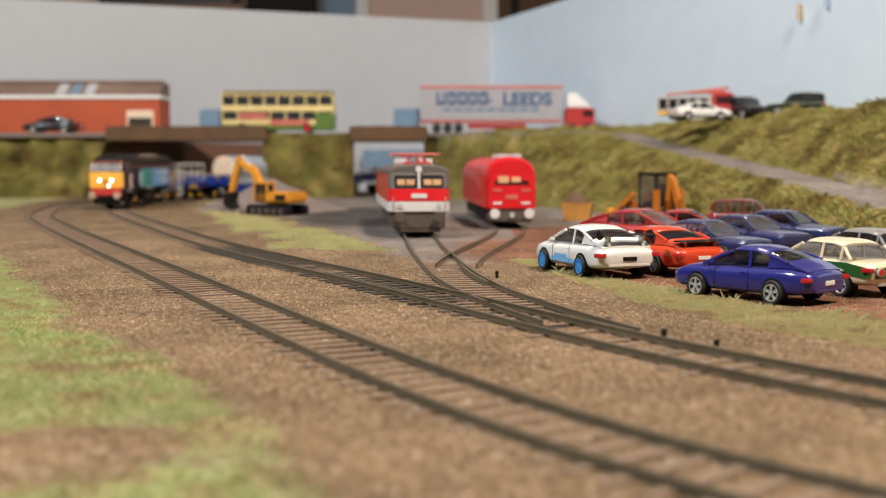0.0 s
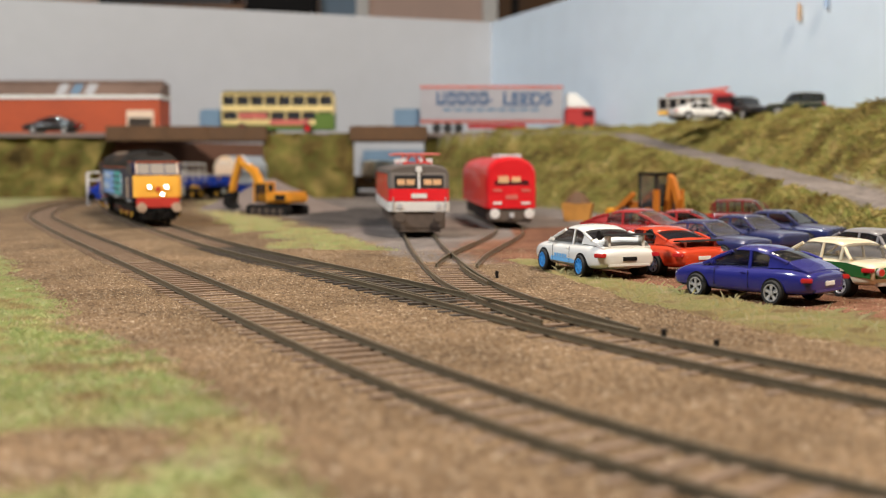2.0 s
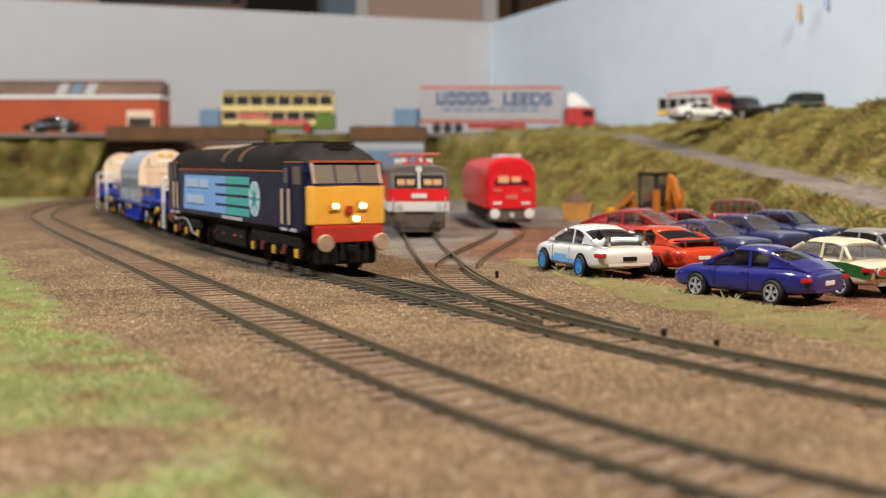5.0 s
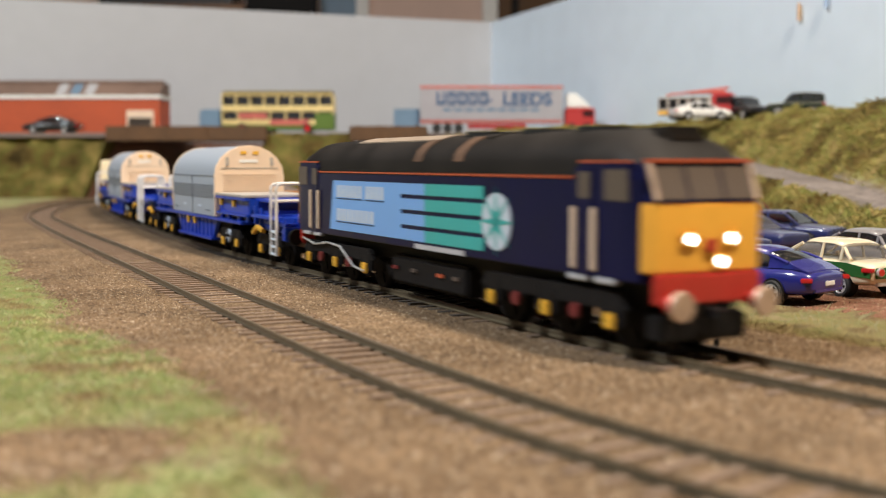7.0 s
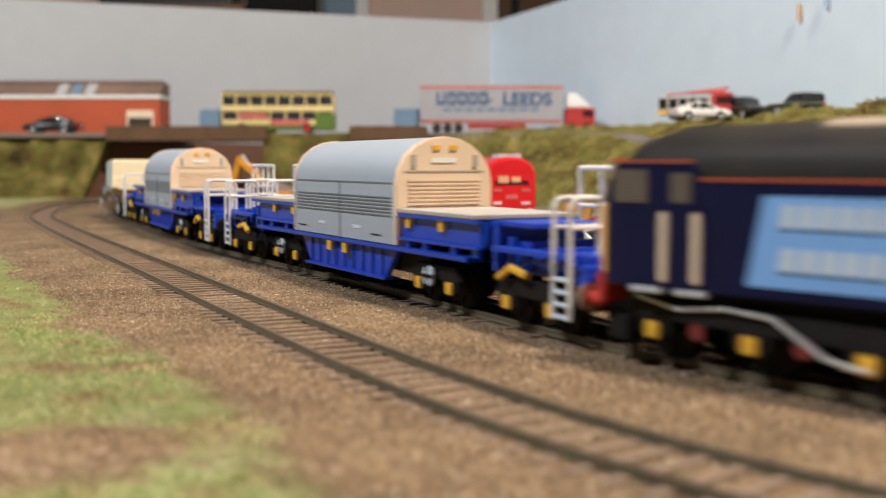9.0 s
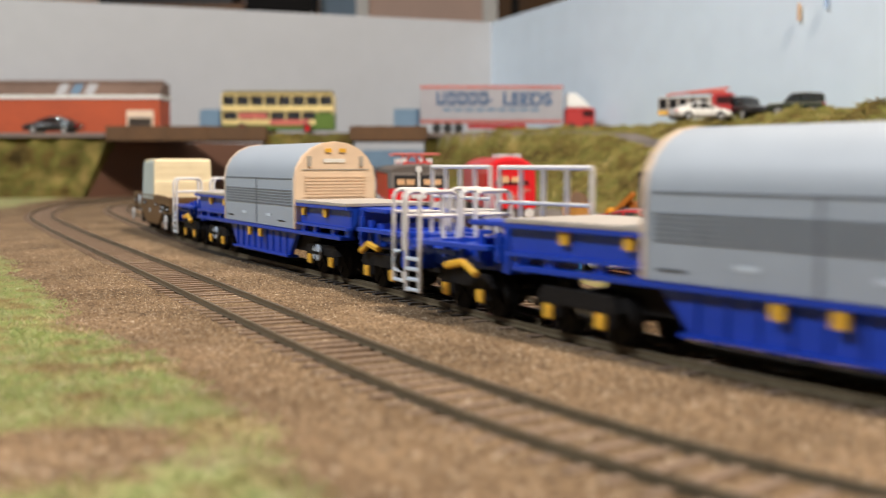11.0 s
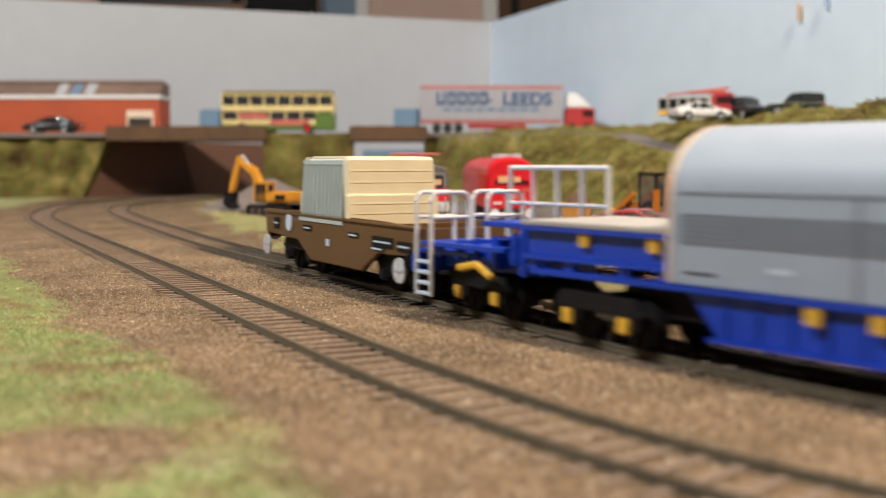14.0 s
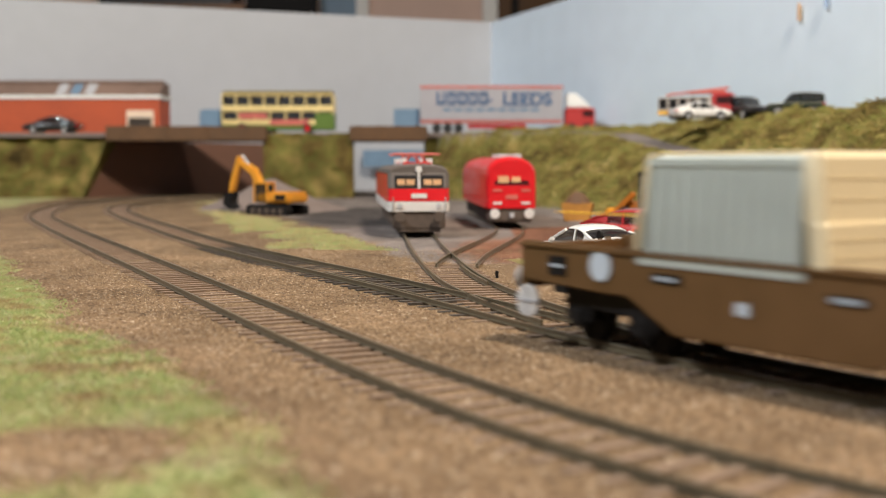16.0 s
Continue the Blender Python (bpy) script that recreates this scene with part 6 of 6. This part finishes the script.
def backhoe(x, y, rz):
    o = thing("backhoe_loader", "orange and black backhoe loader parked behind the cars", "tractor")
    for q, r in ((-12, 9), (14, 6.5)):
        for s in (-1, 1):
            bm = B(); rod(bm, (q, s * 8, r), (q, s * 13, r), r, 22); w = part("wheel", bm, TYRE, o, "", 0.8)
            bm = B(); rod(bm, (q, s * 13, r), (q, s * 13.4, r), r * 0.5, 14); part("hub", bm, PLANTOR, w)
    bm = B(); box(bm, 0, 24, -7, 7, 9, 17); part("bonnet", bm, PLANTOR, o, "orange bonnet", 1.0)
    bm = B(); box(bm, -15, 1, -9, 9, 14, 36); cb = part("cab", bm, CLEAR, o, "clear glazed cab", 0.6)
    bm = B(); box(bm, -12, -5, -4, 4, 14, 24); box(bm, -12, -10, -4, 4, 24, 30); part("seat", bm, BLACK, cb, "black seat", 0.6)
    bm = B()
    for xx in (-15, 1):
        for yy in (-9, 9):
            rod(bm, (xx, yy, 12), (xx, yy, 37), 0.9, 6)
    box(bm, -16, 2, -10, 10, 36, 38); part("cab_frame", bm, BLACK, cb)
    bm = B()
    for s in (-1, 1):
        prism_y(bm, [(4, 22), (8, 24), (30, 8), (28, 5)], s * 9 - 1, s * 9 + 1)
    part("loader_arm", bm, PLANTOR, o)
    bm = B(); prism_y(bm, [(28, 1), (38, 1), (31, 12), (28, 10)], -13, 13); part("loader_bucket", bm, PLANT, o, "", 0.4)
    bm = B(); prism_y(bm, [(-20, 8), (-24, 34), (-20, 37), (-16, 9)], -2.5, 2.5); prism_y(bm, [(-24, 35), (-30, 20), (-28, 12), (-25, 20), (-20, 34)], -2, 2); part("backhoe_arm", bm, PLANTOR, o, "orange folded digging arm", 0.4)
    for s in (-1, 1):
        bm = B(); box(bm, -21, -17, s * 12 - 1.8, s * 12 + 1.8, 2, 26); part("stabiliser", bm, PLANTOR, o, "", 0.4)
    place(o, x, y, -2.4, rz)


backhoe(148, 790, face(-0.55, 0.83))


def skip():
    o = thing("skip", "yellow skip filled with brown rubble", "skip")
    bm = B(); prism_y(bm, [(-13, 0), (13, 0), (17, 14), (-17, 14)], -9, 9); part("bin", bm, RUSTYEL, o, "", 0.6)
    bm = B()
    rings = [[(math.cos(i * math.tau / 14) * r, math.sin(i * math.tau / 14) * r * 0.6, z + noise.noise(Vector((i, r, 1))) * 2.5) for i in range(14)] for r, z in ((15, 13.5), (11, 18), (5, 22), (0.5, 23))]
    loft(bm, rings); part("rubble", bm, TIMBER, o, "brown rubble")
    place(o, 104, 850, -2.6, -15)
    o.scale = (0.72, 0.8, 1)


skip()


# ---- vehicles and buildings on the upper level ----
UP = 80.0


def bus():
    o = thing("double_decker_bus", "cream and green double decker bus on the upper road", "bus")
    L, W = 72, 15
    for z0, z1, m, nm in ((4, 10, BUSGREEN, "skirt"), (10, 16, BUSCREAM, "lower_panel"), (25.5, 33, BUSCREAM, "waist_panel"), (44, 52, BUSCREAM, "upper_rim")):
        bm = B(); box(bm, -L, L, -W, W, z0, z1 if nm != "upper_rim" else 46.5); part(nm, bm, m, o, "", 0.8)
    bm = B(); box(bm, -L, L, -W, W, 46, 50); part("roof", bm, BUSROOF, o, "dull olive roof rim", 2.0)
    for z0, z1, n in ((16, 25.5, 7), (33, 44, 8)):
        bm = B(); box(bm, -L + 0.6, L - 0.6, -W + 0.5, W - 0.5, z0, z1); part("window_band", bm, GLASS, o, "row of windows")
        for i in range(n + 1):
            xx = -L + 1 + (2 * L - 2) * i / n
            bm = B(); box(bm, xx - 1, xx + 1, -W, W, z0, z1); part("window_post", bm, BUSCREAM, o)
    bm = B(); box(bm, 48, L + 0.3, -W - 0.3, W + 0.3, 4, 24); part("green_rear", bm, BUSGREEN, o, "green rear corner", 0.5)
    bm = B(); box(bm, -10, 40, -W - 0.3, -W, 9.5, 16); part("advert_panel", bm, TRIMRED, o, "pinkish red advertising panel")
    bm = B(); box(bm, -50, -14, -W - 0.3, -W, 17, 24); part("lower_side_panel", bm, TRIMRED, o)
    for xx in (-46, 38):
        for s in (-1, 1):
            bm = B(); rod(bm, (xx, s * (W - 4), 6), (xx, s * (W + 0.4), 6), 6.2, 20); w = part("wheel", bm, TYRE, o)
            bm = B(); rod(bm, (xx, s * (W + 0.4), 6), (xx, s * (W + 0.8), 6), 3.5, 14); part("hub", bm, LAMP_RED, w)
    place(o, -212, 1437, UP, 0)
    o.scale = (1, 1, 1.08)


bus()


def lorry():
    o = thing("articulated_lorry", "red lorry with a long pale grey trailer on the upper road", "lorry")
    L = 91
    bm = B(); box(bm, -L, L, -15, 15, 15, 54); tr = part("trailer", bm, TRAILER, o, "pale grey box trailer", 0.8)
    bm = B(); box(bm, -L - 0.5, L + 0.5, -15.4, 15.4, 52.5, 55.5); part("trailer_trim", bm, TRIMRED, tr, "faded red top trim")
    bm = B(); box(bm, -L, L, -15.3, 15.3, 12.5, 15); part("trailer_chassis", bm, TRIMRED, tr)
    for k in range(5):
        bm = B()
        x0 = -70 + k * 13.6
        box(bm, x0, x0 + 3, -15.4, -15, 33, 48)
        box(bm, x0 + 8, x0 + 11, -15.4, -15, 33, 48)
        box(bm, x0 + 2, x0 + 9, -15.4, -15, 33, 36.4)
        if k:
            box(bm, x0 + 2, x0 + 9, -15.4, -15, 44.6, 48)
        part("letter_block", bm, DKBLUE, tr)
    for txt, size, zz, xx in (("LEEDS", 17, 33, 14),):
        cu = bpy.data.curves.new("lettering", "FONT")
        cu.body, cu.size, cu.extrude, cu.offset = txt, size * MM * 1.2, 0.2 * MM, 0.55 * MM
        ob = new("lettering", cu)
        dg = bpy.context.evaluated_depsgraph_get()
        me = bpy.data.meshes.new_from_object(ob.evaluated_get(dg))
        bpy.data.objects.remove(ob)
        me.materials.clear()
        me.materials.append(DKBLUE)
        me.transform(Matrix.Diagonal((1.15, 1, 1, 1)))
        t = new("lettering", me)
        t.parent = tr
        place(t, xx, -15.3, zz, 0, 90)
    bm = B(); box(bm, -5, 1, -15.35, -15, 37, 39.5); part("dash", bm, DKBLUE, tr)
    for i in range(9):
        bm = B(); box(bm, -62 + i * 14, -51 + i * 14, -15.35, -15, 25.5, 29.5); part("letter_bar", bm, VANBLUE, tr)
    bm = B(); box(bm, L + 4, L + 42, -14.5, 14.5, 5, 30); cb = part("cab", bm, LORRYRED, o, "dull red cab", 2.0)
    bm = B(); loft(bm, [[(L + 6, -14, z), (L + 38 - (z - 30) * 1.2, -13, z), (L + 38 - (z - 30) * 1.2, 13, z), (L + 6, 14, z)] for z in (30, 47)]); part("air_deflector", bm, WHITE, cb, "white wind deflector", 1.5)
    bm = B(); box(bm, L + 26, L + 40, -14.8, 14.8, 19, 27); part("cab_window", bm, GLASS, cb, "", 0.5)
    for xx in (-70, -56, -42, L + 12, L + 32):
        for s in (-1, 1):
            bm = B(); rod(bm, (xx, s * 9, 6), (xx, s * 14.8, 6), 6, 18); part("wheel", bm, TYRE, o)
    bm = B(); box(bm, -30, 45, -13, 13, 6, 11); part("side_guard", bm, LORRYRED, o)
    place(o, 62, 1436, UP, 0)
    o.scale = (1, 1, 1.09)


lorry()


def building():
    o = thing("brick_building", "long red brick building with a brown sheeted roof", "building", kind="structure")
    x0, x1, y0, y1 = -660, -378, 1480, 1536
    bm = B(); box(bm, x0, x1, y0, y1, UP, 127); part("wall", bm, BRICKRED, o)
    bm = B(); box(bm, x0 - 2, x1 + 2, y0 - 2, y1 + 2, 127, 132); part("eaves", bm, WHITE, o, "pale eaves board", 0.5)
    bm = B(); prism(bm, [(y0 - 1, 132), (y1, 132), (y1, 150), (y0 + 26, 150)], x0, x1); rf = part("roof", bm, SLATE, o)
    for i in range(14):
        xx = x0 + 10 + i * 19
        if i in (7, 8, 9):
            bm = B(); loft(bm, [[(xx, y0 + 1 + q * 26, 133.4 + q * 17.5) for q in (0, 1)] + [(xx + 13, y0 + 1 + q * 26, 133.4 + q * 17.5) for q in (1, 0)], [(xx, y0 + 1 + q * 26, 131.4 + q * 17.5) for q in (0, 1)] + [(xx + 13, y0 + 1 + q * 26, 131.4 + q * 17.5) for q in (1, 0)]])
            part("skylight", bm, VANBLUE if i == 8 else GREYSTEEL, rf)
    bm = B(); box(bm, x0, x1, y0 + 22, y0 + 30, 149.5, 153); part("ridge", bm, SLATE, rf)
    bm = B(); box(bm, -422, -386, y0 - 1.5, y0, UP + 3, 112); part("window_frame", bm, CREAM, o, "white framed shop window")
    bm = B(); box(bm, -419, -389, y0 - 2.2, y0 - 1.4, UP + 6, 102); part("pane", bm, GLASS, o)
    bm = B(); box(bm, -640, -606, y0 - 2, y0, UP, 102); part("door", bm, BUSGREEN, o, "dark green door")
    # the higher ground under it
    slab("bank_top", GROUND, -720, -373, 1463, 1532, 72, UP - 0.1, "upper ground behind the bank", "ground")


building()
bm = B(); box(bm, -15, 15, -14, 14, 3, 32); van = tagged(part("van", bm, VANBLUE, None, "", 2.5), "slate blue van behind the bus", "van"); place(van, -300, 1446, UP - 1)
bm = B(); box(bm, -17, 17, -13, 13, 0, 32); kiosk = tagged(part("container", bm, VANBLUE, None, "", 1.0), "slate blue container beside the trailer", "container"); place(kiosk, -47, 1450, UP)
car("saloon_car", "dark saloon car parked before the brick building", C_BLACK, "coupe", -506, 1438, UP, 180, 1.25, STEEL)


def fire_engine():
    o = thing("fire_engine", "red fire engine with a ladder and yellow striped flank", "fire engine")
    bm = B(); box(bm, -48, 24, -14, 14, 6, 26); part("locker_body", bm, DECK, o, "grey shuttered lockers", 0.8)
    for i in range(5):
        bm = B(); box(bm, -46 + i * 13.5, -36 + i * 13.5, -14.4, -14, 13, 24); part("shutter", bm, BLACK, o)
    bm = B(); box(bm, -48, 24, -14.4, 14.4, 6, 10.5); part("yellow_band", bm, AXLEY, o)
    bm = B(); box(bm, 24, 50, -14, 14, 6, 30); cb = part("cab", bm, LORRYRED, o, "red cab", 1.5)
    bm = B(); box(bm, 30, 50.5, -14.3, 14.3, 17, 26); part("cab_window", bm, GLASS, cb, "", 0.4)
    bm = B(); box(bm, -10, 40, -9, 9, 30, 33)
    for i in range(8):
        rod(bm, (-30 + i * 10, -5, 31), (-30 + i * 10, 5, 31), 0.8, 6)
    rod(bm, (-40, -5, 29), (44, -5, 36), 0.9, 6); rod(bm, (-40, 5, 29), (44, 5, 36), 0.9, 6); part("ladder", bm, TRIMRED, o)
    for xx in (-28, 36):
        for s in (-1, 1):
            bm = B(); rod(bm, (xx, s * 10, 6), (xx, s * 14.6, 6), 6, 18); part("wheel", bm, TYRE, o)
    place(o, 247, 1085, 84, -24)
    o.scale = (0.72, 0.8, 0.85)


fire_engine()
car("offroader", "black off-road car on the upper bank", C_BLACK, "suv", 288, 1058, 83, -75, 0.95)
car("sports_car", "white and red car in front of the fire engine", C_WHITE, "coupe", 240, 1035, 82, 5, 0.95)
car("offroader", "dark olive off-road car on the bank", C_OLIVE, "suv", 321, 1010, 83.5, 165, 0.95)


motions()
